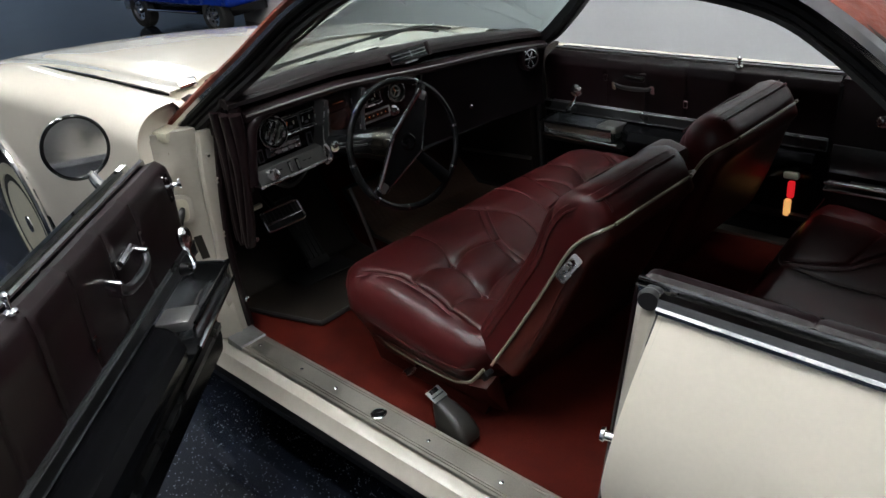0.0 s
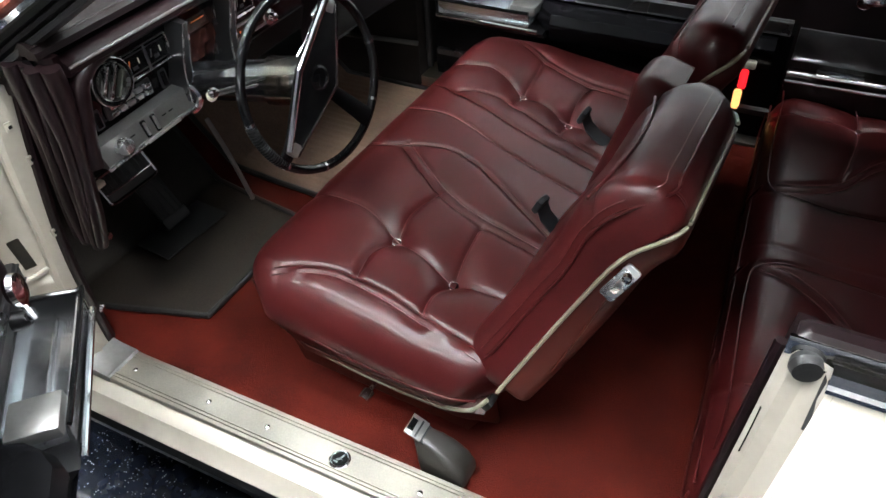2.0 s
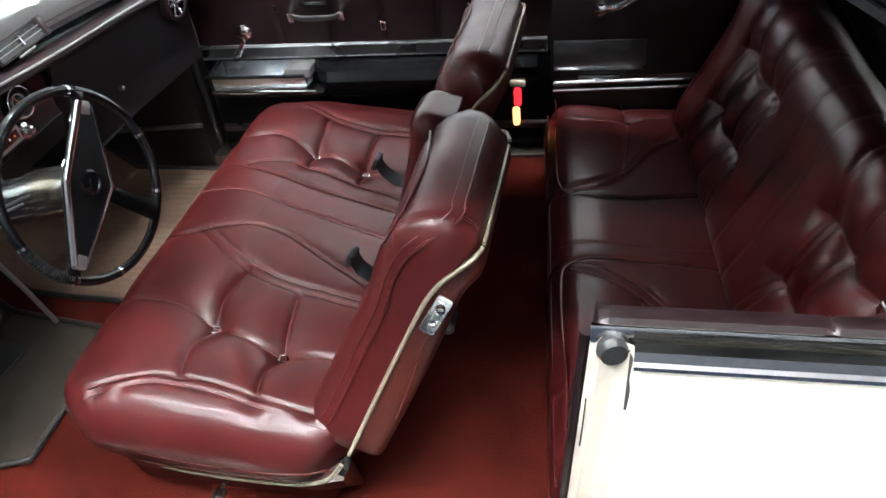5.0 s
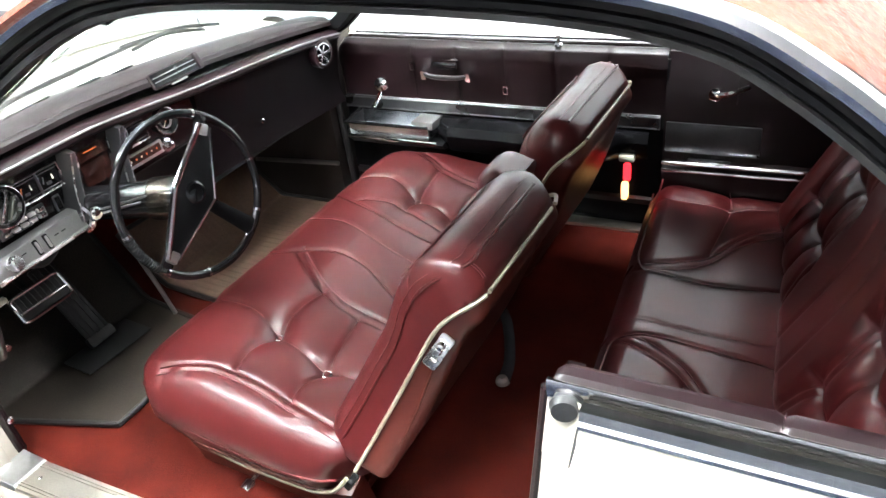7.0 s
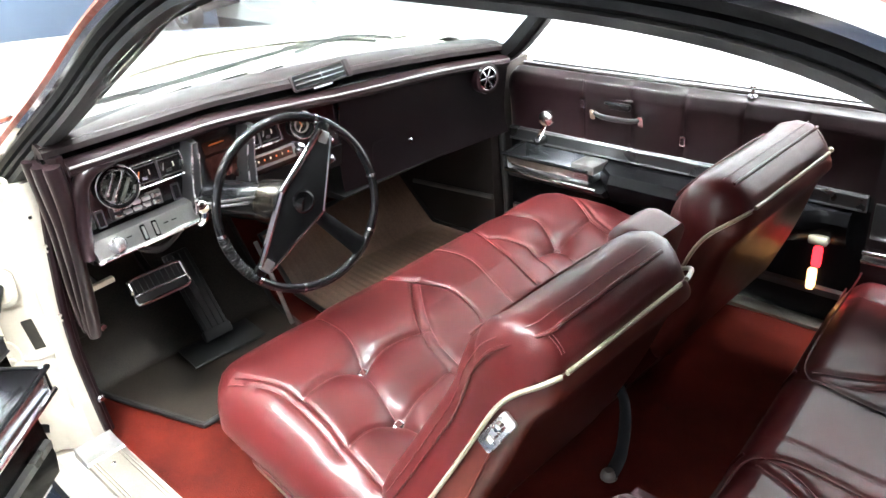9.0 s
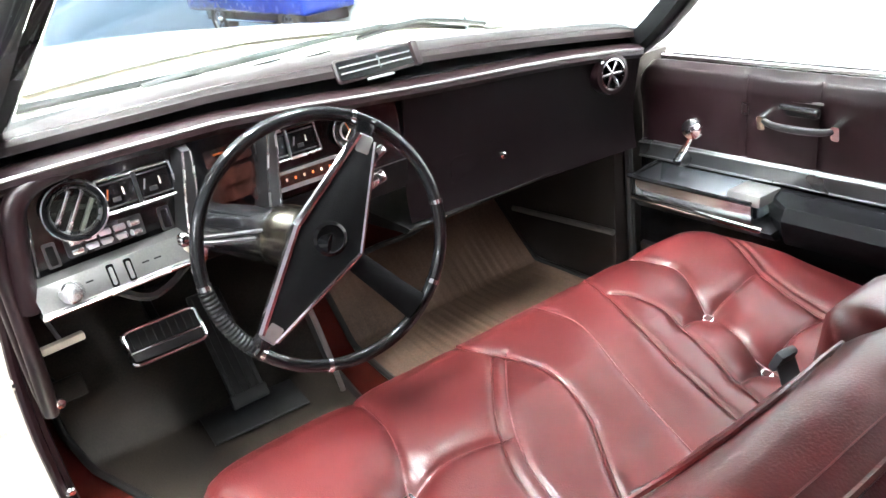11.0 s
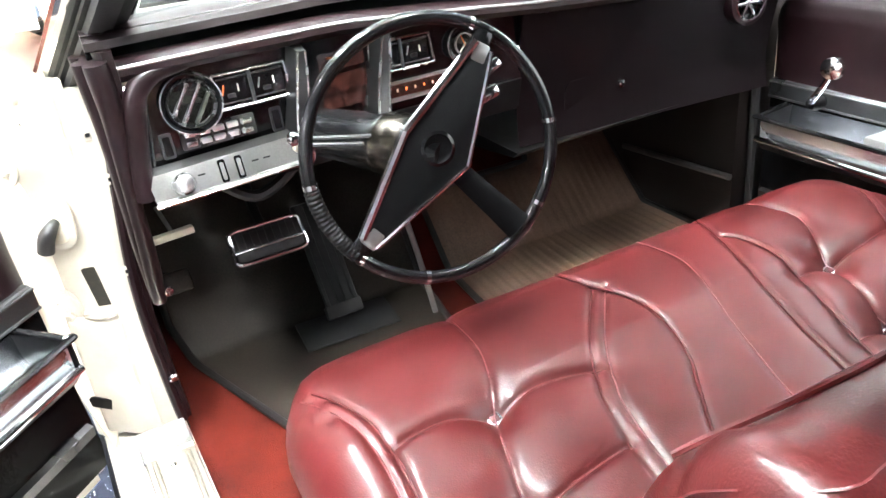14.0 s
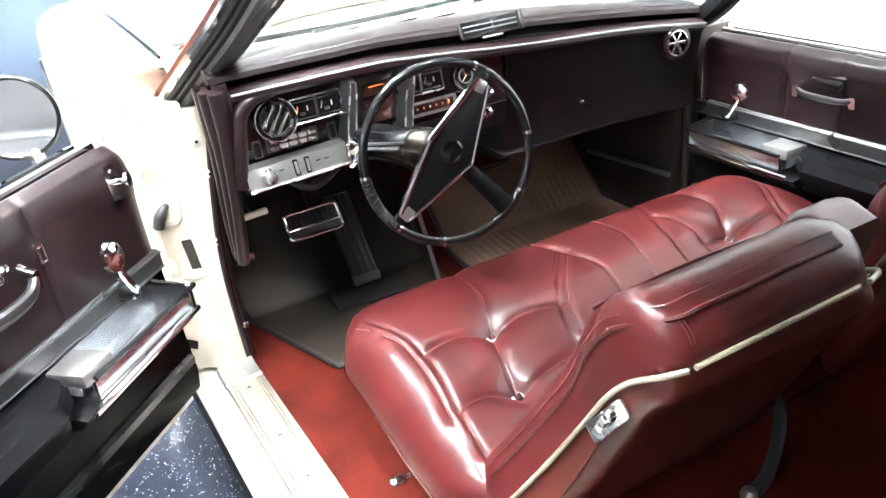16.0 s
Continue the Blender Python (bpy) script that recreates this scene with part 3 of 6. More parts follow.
FAR_RAIL = [(-0.56, -0.775, 0.955), (-0.42, -0.728, 1.030), (-0.30, -0.690, 1.125), (-0.17, -0.640, 1.235), (0.0, -0.575, 1.365)] + [(0.20, -0.54, 1.455)] + RAIL[7:]


def rail_band(name, offs, mat, label, side=1, n=70, upto=None):
    """A band along the roof rail; offs: cross-section steps outwards and upwards."""
    line = RAIL if side > 0 else FAR_RAIL
    ps = curve_points(line[:upto] if upto else line, n)
    rings = []
    for k, p in enumerate(ps):
        d = (ps[min(k + 1, n - 1)] - ps[max(k - 1, 0)]).normalized()
        out = Vector((0, -1, 0)) - d * d.dot(Vector((0, -1, 0)))
        out.normalize()
        up = d.cross(out)
        if up.z < 0:
            up = -up
        rings.append([(q.x, q.y * side, q.z) for q in (p + out * a + up * b for a, b in offs)])
    return part(name, loft(rings), mat, car, label)


for side in (1, -1):
    rail_band("roof_rail", [(0.010, 0.004), (0.020, 0.010), (0.020, 0.018), (0.014, 0.021), (0.024, 0.024), (0.028, 0.036), (-0.02, 0.050), (-0.05, 0.04), (-0.05, 0.004), (-0.02, -0.004)], BLACK_SATIN, "black door frame rail and seal", side)
    rail_band("rail_seal", [(0.004, 0.006), (0.016, 0.002), (0.012, -0.008), (-0.006, -0.012), (-0.024, -0.008), (-0.018, 0.006)], RUBBER, "black rubber window seal", side)
    rail_band("drip_moulding", [(0.026, 0.034), (0.037, 0.037), (0.040, 0.047), (0.033, 0.056), (0.016, 0.059), (0.012, 0.040)], CHROME, "bright chrome drip moulding", side)
rail_band("pillar_cover", [(0.035, 0.053), (0.040, 0.060), (0.032, 0.070), (0.005, 0.074), (0.0, 0.054)], ROOF_VINYL, "rust vinyl covered windscreen pillar", 1, 30, 6)


def roof_point(u, v):
    """u from the windscreen header to the tail, v from driver to passenger side."""
    ps = ROOF_EDGE
    k = u * (len(ps) - 1)
    i = min(int(k), len(ps) - 2)
    e = ps[i].lerp(ps[i + 1], k - i)
    w = -e.y + 0.026
    s = 2 * v - 1
    crown = 0.055 * (1 - abs(s) ** 2.4)
    return Vector((e.x - 0.05 * (1 - s * s) * (1 - u), w * s, e.z + 0.052 + crown))


ROOF_EDGE = curve_points(RAIL[4:], 60)
part("roof", grid(roof_point, 90, 60), ROOF_VINYL, car, "grained rust coloured vinyl roof", flat_angle=80)
part("headliner", grid(lambda u, v: roof_point(u * 0.9, 0.03 + 0.94 * v) - Vector((0, 0, 0.05)), 40, 30), HEADLINER, car, "dark headliner", flat_angle=80)

def header_line(s):
    a, b = Vector((0.01, -0.58, 1.470)), Vector((0.08, 0.56, 1.42))
    bow = 1 - s * s
    return a.lerp(b, (s + 1) / 2) + Vector((-0.06 * bow, 0, 0.045 * bow))


part("header", loft([[header_line(s) + Vector(o) for o in ((-0.06, 0, 0.0), (-0.03, 0, 0.04), (0.06, 0, 0.04), (0.05, 0, -0.015))] for s in span(-1, 1, 15)]), BLACK_SATIN, car, "dark windscreen header")


def screen_point(u, v):
    """u from cowl to header, v from driver to passenger pillar."""
    a = Vector((-0.74, -0.775, 1.02)).lerp(Vector((-0.02, -0.59, 1.450)), u)
    b = Vector((-0.56, 0.765, 0.965)).lerp(Vector((0.02, 0.565, 1.385)), u)
    p = a.lerp(b, v)
    bow = 1 - (2 * v - 1) ** 2
    return p + Vector((-0.20 * bow * (1 - 0.6 * u), 0, 0.05 * bow * u + 0.02 * bow))


glass = part("windscreen", grid(screen_point, 12, 24), GLASS, car, "tinted curved windscreen")
sm = glass.modifiers.new("thick", "SOLIDIFY")
sm.thickness = 0.005
glass.visible_shadow = False

# rear quarter, driver side
QX = 0.915


def quarter_y(x):
    return -0.690 + 0.03 * (x - QX)


def body_curve(z):
    """How far the side bulges out below the belt."""
    d = max(0.0, 0.93 - z)
    return 0.115 * math.sin(min(1.0, d / 0.40) * math.pi / 2) - 0.16 * max(0.0, d - 0.42)


def quarter_point(u, v):
    """Outer skin: u along x, v from the belt down."""
    z = 0.925 - 0.64 * v
    x0 = QX + 0.055 - 0.06 * min(1.0, v * 1.6)
    x = x0 + (2.9 - x0) * u
    return (x, quarter_y(x) - body_curve(z), z)


def jamb_edge(z):
    """Inner edge of the door jamb, which leans forwards and outwards going down."""
    t = (0.955 - z) / 0.555
    return (0.905 - 0.045 * t, -0.655 - 0.075 * t)


part("rear_quarter", grid(quarter_point, 30, 30), PAINT, car, "cream white rear quarter panel")


def jamb_point(u, v):
    z = 0.94 - 0.62 * u
    ax, ay = jamb_edge(z)
    bx = QX + 0.055 - 0.06 * min(1.0, (0.925 - z) / 0.64 * 1.6) if z < 0.925 else QX + 0.055
    by = quarter_y(bx) - body_curve(z)
    s = v
    step = 0.020 * (1 if 0.30 < s < 0.78 else 0) + 0.010 * (s > 0.78)
    return (ax + (bx - ax) * s + step, ay + (by - ay) * s, z)


part("quarter_jamb", grid(jamb_point, 30, 24), JAMB_SHADE, car, "cream painted door jamb", flat_angle=25)
part("striker", lathe([(0.024, 0), (0.024, 0.005), (0.011, 0.007), (0.011, 0.028), (0.017, 0.030), (0.015, 0.038)], facing((0.905, -0.732, 0.600), (-1, -0.35, 0.1)), 18), CHROME, car, "chrome door striker pin")
part("jamb_scratch", tube([(0.900, -0.690, 0.83), (0.897, -0.697, 0.78), (0.893, -0.703, 0.73)], 0.0016, 12, 4), BLACK_SATIN, car)
part("belt_moulding", loft([[(x, quarter_y(x) - 0.006, 0.913), (x, quarter_y(x) - 0.015, 0.917), (x, quarter_y(x) - 0.016, 0.926), (x, quarter_y(x) - 0.010, 0.930), (x, quarter_y(x) - 0.006, 0.946), (x, quarter_y(x) + 0.010, 0.950), (x, quarter_y(x) + 0.012, 0.925)] for x in span(QX + 0.05, 2.88, 14)]), CHROME, car, "polished chrome belt moulding")
part("window_slot", loft([[(x, quarter_y(x) + 0.012, 0.905), (x, quarter_y(x) + 0.028, 0.905), (x, quarter_y(x) + 0.028, 0.926), (x, quarter_y(x) + 0.020, 0.916), (x, quarter_y(x) + 0.012, 0.930)] for x in span(QX + 0.01, 1.75, 6)]), FELT, car, "brown felt lined window slot")
part("quarter_sill_chrome", loft([[(x, quarter_y(x) + 0.027, 0.926), (x, quarter_y(x) + 0.025, 0.952), (x, quarter_y(x) + 0.028, 0.960), (x, quarter_y(x) + 0.034, 0.960), (x, quarter_y(x) + 0.034, 0.926)] for x in span(QX - 0.012, 1.9, 10)]), CHROME, car, "chrome window sill strip")
qpad = part("quarter_pad", loft([[(x, quarter_y(x) + 0.031, 0.959), (x, quarter_y(x) + 0.038, 0.968 - dip), (x, quarter_y(x) + 0.056, 0.970 - dip), (x, quarter_y(x) + 0.070, 0.962 - dip), (x, quarter_y(x) + 0.080, 0.940), (x, quarter_y(x) + 0.084, 0.87), (x, quarter_y(x) + 0.078, 0.32), (x, quarter_y(x) + 0.034, 0.32), (x, quarter_y(x) + 0.030, 0.93)] for x, dip in ((QX - 0.004, 0.010), (QX + 0.004, 0.003), (QX + 0.016, 0.0), (QX + 0.3, 0.0), (QX + 0.308, 0.004), (QX + 0.312, 0.006), (QX + 0.316, 0.004), (QX + 0.324, 0.0), (QX + 0.6, 0.0), (1.75, 0.0))]), LEATHER_DARK, car, "padded burgundy quarter trim panel")
part("pad_seam", tube([(QX + 0.312, quarter_y(1.25) + 0.036, 0.963), (QX + 0.312, quarter_y(1.25) + 0.056, 0.966), (QX + 0.312, quarter_y(1.25) + 0.076, 0.950), (QX + 0.312, quarter_y(1.25) + 0.085, 0.88)], 0.0011, 12, 6), LEATHER_DARK, qpad)
part("slot_roller", lathe([(0.020, -0.012), (0.024, 0), (0.020, 0.012)], facing((QX + 0.02, quarter_y(QX) + 0.016, 0.925), (0.3, -1, 0)), 18), RUBBER, car, "grey rubber window bumper")
part("bumper_tongue", loft([[(QX + 0.045, quarter_y(QX) + 0.012, 0.925), (QX + 0.065, quarter_y(QX) + 0.014, 0.925), (QX + 0.06, quarter_y(QX) + 0.03, 0.925)], [(QX + 0.040, quarter_y(QX) - 0.030, 0.85), (QX + 0.048, quarter_y(QX) - 0.030, 0.85), (QX + 0.046, quarter_y(QX) - 0.02, 0.85)]]), RUBBER, car, "black rubber bump stop")
part("jamb_edge_trim", tube([(jamb_edge(z)[0] - 0.006, jamb_edge(z)[1] + 0.012, z) for z in (0.93, 0.8, 0.65, 0.5, 0.36)], 0.010, 24, 8), LEATHER_DARK, car, "burgundy vinyl edging of the jamb")
part("jamb_backing", loft([[(jamb_edge(z)[0] + 0.004, jamb_edge(z)[1] + 0.014, z), (jamb_edge(z)[0] + 0.004, -0.58, z), (QX + 0.02, -0.58, z), (QX + 0.02, jamb_edge(z)[1] + 0.014, z)] for z in (0.93, 0.65, 0.33)]), LEATHER_DARK, car, "burgundy inner trim of the jamb")

for ob in car.children:
    if ob.name.split(".")[0] in ("rear_quarter", "quarter_jamb", "striker", "jamb_scratch", "belt_moulding", "window_slot", "quarter_sill_chrome", "quarter_pad", "slot_roller", "bumper_tongue", "jamb_edge_trim", "jamb_backing"):
        ob.matrix_basis = Matrix.Translation((-0.060, 0.022, 0.018))

# passenger side inner walls
PX = 0.64                        # rear edge of the passenger door


def far_y(x):
    return 0.800 + 0.055 * (x - 0.0)


part("passenger_outer", loft([[(x, far_y(x) + 0.15, 0.94), (x, far_y(x) + 0.17, 0.94), (x, far_y(x) + 0.2, 0.3), (x, far_y(x) + 0.15, 0.3)] for x in span(-0.7, 2.6, 8)]), PAINT, car, "cream white passenger side skin")
part("passenger_sill", loft([[(x, far_y(x) - 0.06, 0.30), (x, far_y(x) - 0.06, 0.345), (x, far_y(x) + 0.16, 0.35), (x, far_y(x) + 0.16, 0.2)] for x in span(-0.72, 1.4, 5)]), STEEL, car, "aluminium scuff plate on the far sill")
part("passenger_kick", loft([[(x, far_y(-0.5) - 0.07 + 0.12 * (x + 0.55), 0.31), (x, far_y(-0.5) - 0.06 + 0.12 * (x + 0.55), 0.95), (x, far_y(-0.5) + 0.15, 0.95), (x, far_y(-0.5) + 0.15, 0.31)] for x in (-0.565, -0.58, -1.25)]), KICK, car, "dark brown kick panel")
part("kick_strip", tube([(-0.56, 0.69, 0.485), (-0.95, 0.655, 0.47)], 0.009, 2, 8), SILVER, car, "bright strip along the kick panel")
part("far_seal", tube([(-0.545, far_y(-0.55) - 0.02, 0.37), (-0.552, far_y(-0.55) - 0.02, 0.7), (-0.56, far_y(-0.55) - 0.02, 0.98)], 0.012, 14, 8), RUBBER, car, "black rubber door seal")
fq = part("far_quarter_trim", loft([[(x, far_y(x) - 0.005, 0.33), (x, far_y(x) - 0.015, 0.52), (x, far_y(x) - 0.01, 0.80), (x, far_y(x) + 0.0, 0.90), (x, far_y(x) + 0.02, 0.945), (x, far_y(x) + 0.07, 0.96), (x, far_y(x) + 0.14, 0.955), (x, far_y(x) + 0.14, 0.33)] for x in [PX + 0.012, PX + 0.03, 1.1, 1.5, 1.75]]), LEATHER_DARK, car, "dark burgundy quarter trim panel")
for sx in (0.86, 1.08):
    part("trim_seam", tube([(sx, far_y(sx) + 0.06, 0.962), (sx, far_y(sx) + 0.018, 0.946), (sx, far_y(sx) - 0.001, 0.90), (sx, far_y(sx) - 0.011, 0.80)], 0.0014, 14, 5), LEATHER_DARK, fq)
arm = part("quarter_armrest", loft([[(x, far_y(x) - 0.01, z0), (x, far_y(x) - 0.05, z0 + 0.01), (x, far_y(x) - 0.055, z1 - 0.01), (x, far_y(x) - 0.045, z1), (x, far_y(x) - 0.01, z1 + 0.005)] for x, z0, z1 in ((PX + 0.02, 0.45, 0.60), (PX + 0.2, 0.46, 0.605), (1.02, 0.48, 0.61), (1.10, 0.50, 0.61))]), LEATHER_DARK, fq, "dark padded armrest")
for zz in (0.585, 0.61):
    part("arm_strip", tube([(PX + 0.02, far_y(PX) - 0.056, zz), (1.08, far_y(1.08) - 0.056, zz + 0.008)], 0.006, 3, 8), CHROME, fq, "chrome armrest strip")
part("ash_lid", box((0.13, 0.05, 0.012), (0.80, far_y(0.8) - 0.03, 0.618), 0.004), CHROME, fq, "chrome ashtray lid")
part("vent_panel", box((0.28, 0.008, 0.10), (0.80, far_y(0.8) - 0.022, 0.685), 0.002, (0, 0, 3)), BAND, fq, "brushed silver panel")
part("crank", tube([(0.80, far_y(0.8) - 0.025, 0.835), (0.845, far_y(0.8) - 0.05, 0.85), (0.90, far_y(0.8) - 0.055, 0.878)], lambda s: 0.012 - 0.004 * s, 14, 8), CHROME, fq, "chrome window crank")
part("crank_hub", lathe([(0.022, 0), (0.02, 0.02), (0.008, 0.028)], facing((0.80, far_y(0.8) - 0.012, 0.835), (0, -1, 0)), 18), CHROME, fq)
part("lock_post", box((0.03, 0.05, 0.60), (PX + 0.004, far_y(PX) + 0.02, 0.63), 0.006), BLACK_SATIN, car, "dark shut face beside the far door")

part("sail_panel", loft([[(x, far_y(x) + 0.095, 0.962), (x, far_y(x) + 0.11, 0.962), (x, 0.52, zt + 0.03), (x, 0.50, zt + 0.03)] for x, zt in ((0.985, 1.46), (1.06, 1.44), (1.16, 1.385), (1.26, 1.32), (1.38, 1.19), (1.50, 1.06), (1.60, 0.96))]), HEADLINER, car, "dark trimmed rear roof pillar")

# parcel shelf and tail
part("parcel_shelf", box((0.40, 1.45, 0.03), (1.60, 0.05, 0.92), 0.01), LEATHER_DARK, car, "dark parcel shelf")
part("rear_bulkhead", box((0.04, 1.5, 0.72), (1.78, 0.05, 0.58)), BLACK_SATIN, car)
part("tail_deck", grid(lambda u, v: (1.60 + 1.3 * u, -0.665 + 1.60 * v, 0.935 - 0.10 * u * u + 0.03 * (1 - (2 * v - 1) ** 2)), 12, 16), PAINT, car, "cream white tail deck")

part("tail_panel", loft([[(2.90, -0.66, 0.84), (2.93, -0.72, 0.60), (2.86, -0.70, 0.32), (2.80, -0.66, 0.32), (2.84, -0.64, 0.84)], [(2.90, 0.97, 0.84), (2.93, 1.02, 0.60), (2.86, 1.02, 0.32), (2.80, 0.99, 0.32), (2.84, 0.97, 0.84)]]), PAINT, car, "cream white tail panel")
part("nose_panel", loft([[(-3.46, y0, zt), (-3.52, y0, zt - 0.16), (-3.48, y0, 0.40), (-3.40, y0, 0.40), (-3.42, y0, zt)] for y0, zt in ((-0.96, 0.84), (0.96, 0.56))]), PAINT, car, "cream white nose panel")
wheel((2.15, -0.70, 0.33), 0)
for wx in (ARCH_X, 2.15):
    m = facing((wx, 0.86, 0.33), (0, 1, 0))
    w = part("wheel", lathe([(0.19, -0.20), (0.31, -0.20), (0.33, -0.17), (0.33, -0.03), (0.31, 0.0), (0.205, 0.01), (0.19, -0.02)], m, 32), TYRE, car, "black tyre")
    part("rim", lathe([(0.195, -0.05), (0.19, 0.006), (0.12, -0.03), (0.04, 0.012), (0.0, 0.018)], m, 28), CHROME, w, "chrome wheel cover")


# ---------------------------------------------------------------- doors
def car_door(name, label, at, flip, lift, driver):
    """Front door: local x from hinge edge to rear, y into the car, z up. flip mirrors it for the far side."""
    door = thing(name, label, "car door", at)
    L = 1.19 if not driver else 1.30

    def put(pname, bm, mat, parent=None, plabel=""):
        if driver and not (pname.startswith("mirror") and pname not in ("mirror_plate", "mirror_knob")):
            for q in bm.verts:
                if q.co.z > 0.75:
                    q.co.z = 0.75 + (q.co.z - 0.75) * 1.28
        bmesh.ops.transform(bm, matrix=Matrix.Translation((0, 0, lift)), verts=bm.verts)
        if flip:
            bmesh.ops.transform(bm, matrix=Matrix.Diagonal((1, -1, 1, 1)), verts=bm.verts)
        return part(pname, bm, mat, parent or door, plabel)

    def along(a, b, n, ring):
        return loft([[(x, y, z) for y, z in ring(x)] for x in span(a, b, n)])

    body_ring = [(-0.02, 0.30), (-0.02, 0.90), (-0.05, 0.925), (-0.125, 0.925), (-0.155, 0.88), (-0.185, 0.66), (-0.165, 0.36), (-0.14, 0.28)]
    put("shell", along(0.012, L - 0.01, 8, lambda x: body_ring), PAINT, None, "cream painted outer skin")
    put("hinge_face", along(0.0, 0.014, 2, lambda x: [(-0.012, 0.32), (-0.012, 0.91), (-0.11, 0.90), (-0.13, 0.66), (-0.12, 0.34)]), JAMB_SHADE, None, "cream painted hinge face")
    # upholstered upper panel with upright seams
    seams = [0.31, 0.48, 0.655, 0.83, 1.0]

    def upper(u, v):
        x = 0.004 + (L - 0.01) * u
        pts = [(-0.045, 0.948), (-0.015, 0.955), (0.008, 0.940), (0.016, 0.905), (0.010, 0.87), (0.006, 0.80), (0.008, 0.742)]
        k = v * (len(pts) - 1)
        i = min(int(k), len(pts) - 2)
        y = pts[i][0] + (pts[i + 1][0] - pts[i][0]) * (k - i)
        z = pts[i][1] + (pts[i + 1][1] - pts[i][1]) * (k - i)
        d = min(abs(x - s) for s in seams)
        front = max(0.0, 1 - x / 0.05)
        y += groove(d, 0.007, 0.005) + 0.0015 * noise.noise((x * 11, 0, z * 14)) - 0.02 * front ** 2
        z -= 0.05 * front ** 2 * (1 - v)
        return (x, y, z)
    bm = grid(upper, 150, 26)
    put("upper_panel", bm, LEATHER_DARK, None, "padded burgundy vinyl upper panel with upright seams")
    for s in seams[:4]:
        put("seam", tube([(s, 0.005, 0.944), (s, 0.011, 0.90), (s, 0.0065, 0.82), (s, 0.007, 0.75)], 0.0012, 14, 5), LEATHER_DARK)
    put("window_strip", along(0.03, L, 4, lambda x: [(-0.050, 0.93), (-0.052, 0.955), (-0.060, 0.958), (-0.066, 0.93)]), CHROME, None, "chrome window sill strip")
    put("sweep_seal", along(0.03, L, 4, lambda x: [(-0.066, 0.93), (-0.068, 0.948), (-0.078, 0.948), (-0.08, 0.93)]), RUBBER, None, "black window seal")
    put("outer_strip", along(0.03, L, 4, lambda x: [(-0.100, 0.926), (-0.102, 0.95), (-0.120, 0.948), (-0.130, 0.926)]), CHROME, None, "polished belt moulding")
    for s, z in ((0.31, 0.868), (0.655, 0.80)):
        orn = put("ornament", extrude(rounded_rect(0.018, 0.030, 0.003), 0.004, facing((s, 0.009, z), (0, 1, 0))), CHROME, None, "small square chrome ornament")
        put("ornament_face", extrude(rounded_rect(0.011, 0.020, 0.002), 0.002, facing((s, 0.0132, z), (0, 1, 0))), LEATHER_DARK, orn)
    # bright band, armrest and ashtray
    put("trim_band", along(0.015, L - 0.02, 4, lambda x: [(0.0, 0.70), (0.016, 0.702), (0.020, 0.706), (0.020, 0.742), (0.014, 0.748), (0.0, 0.748)]), BAND, None, "satin silver trim band")
    for z in (0.7055, 0.742):
        put("band_edge", tube([(0.015, 0.021, z), (L - 0.02, 0.021, z)], 0.0028, 2, 6), BAND)
    put("lower_panel", along(0.01, L - 0.01, 6, lambda x: [(-0.02, 0.34), (0.012, 0.345), (0.022, 0.40), (0.010, 0.60), (0.006, 0.70), (-0.02, 0.70)]), BLACK_VINYL, None, "dark lower door panel")
    put("kick_strip", along(0.02, L - 0.02, 3, lambda x: [(0.017, 0.428), (0.030, 0.432), (0.032, 0.452), (0.016, 0.458)]), BAND, None, "bright strip along the lower panel")

    def arm_ring(x):
        t = min(1.0, max(0.0, (x - 0.40) / 0.06)) * min(1.0, max(0.0, (L - 0.12 - x) / 0.1))
        w = 0.045 + 0.072 * t
        return [(0.0, 0.575), (w - 0.02, 0.60), (w, 0.635), (w + 0.006, 0.665), (w - 0.010, 0.692), (w - 0.04, 0.698), (0.0, 0.694)]
    put("armrest", loft([[(x, y, z) for y, z in arm_ring(x)] for x in span(0.40, L - 0.05, 22)]), BLACK_VINYL, None, "black padded armrest")
    tray = put("tray", loft([[(x, 0.004, 0.625), (x, 0.112, 0.622), (x, 0.122, 0.640), (x, 0.124, 0.688), (x, 0.117, 0.688), (x, 0.112, 0.646), (x, 0.070, 0.640), (x, 0.020, 0.646), (x, 0.014, 0.694), (x, 0.004, 0.694)] for x in (0.080, 0.20, 0.40)]), TRAY, None, "polished metal ashtray well")
    put("tray_end", box((0.014, 0.122, 0.072), (0.073, 0.062, 0.658), 0.006), BLACK_SATIN, tray)
    put("tray_lip", tube([(0.40, 0.126, 0.690), (0.09, 0.126, 0.690), (0.073, 0.110, 0.692), (0.073, 0.01, 0.697)], 0.006, 40, 8), BLACK, tray, "black rim of the ashtray")
    put("tray_divider", box((0.30, 0.004, 0.018), (0.235, 0.066, 0.650), 0.001), CHROME, tray)
    put("tray_lid", box((0.085, 0.092, 0.030), (0.375, 0.072, 0.690), 0.006, (4, 0, 0)), SILVER, tray, "satin silver ashtray lid")
    put("tray_knob", lathe([(0.006, 0), (0.007, 0.008), (0.004, 0.012)], facing((0.30, 0.045, 0.648), (0, 0.3, 1)), 12), CHROME, tray)
    put("rod", tube([(0.075, 0.130, 0.640), (0.435, 0.134, 0.636)], 0.0075, 2, 10), CHROME, None, "chrome rod along the ashtray")
    put("rod_back", along(0.075, 0.45, 3, lambda x: [(0.02, 0.585), (0.105, 0.605), (0.126, 0.628), (0.02, 0.632)]), BLACK_SATIN)
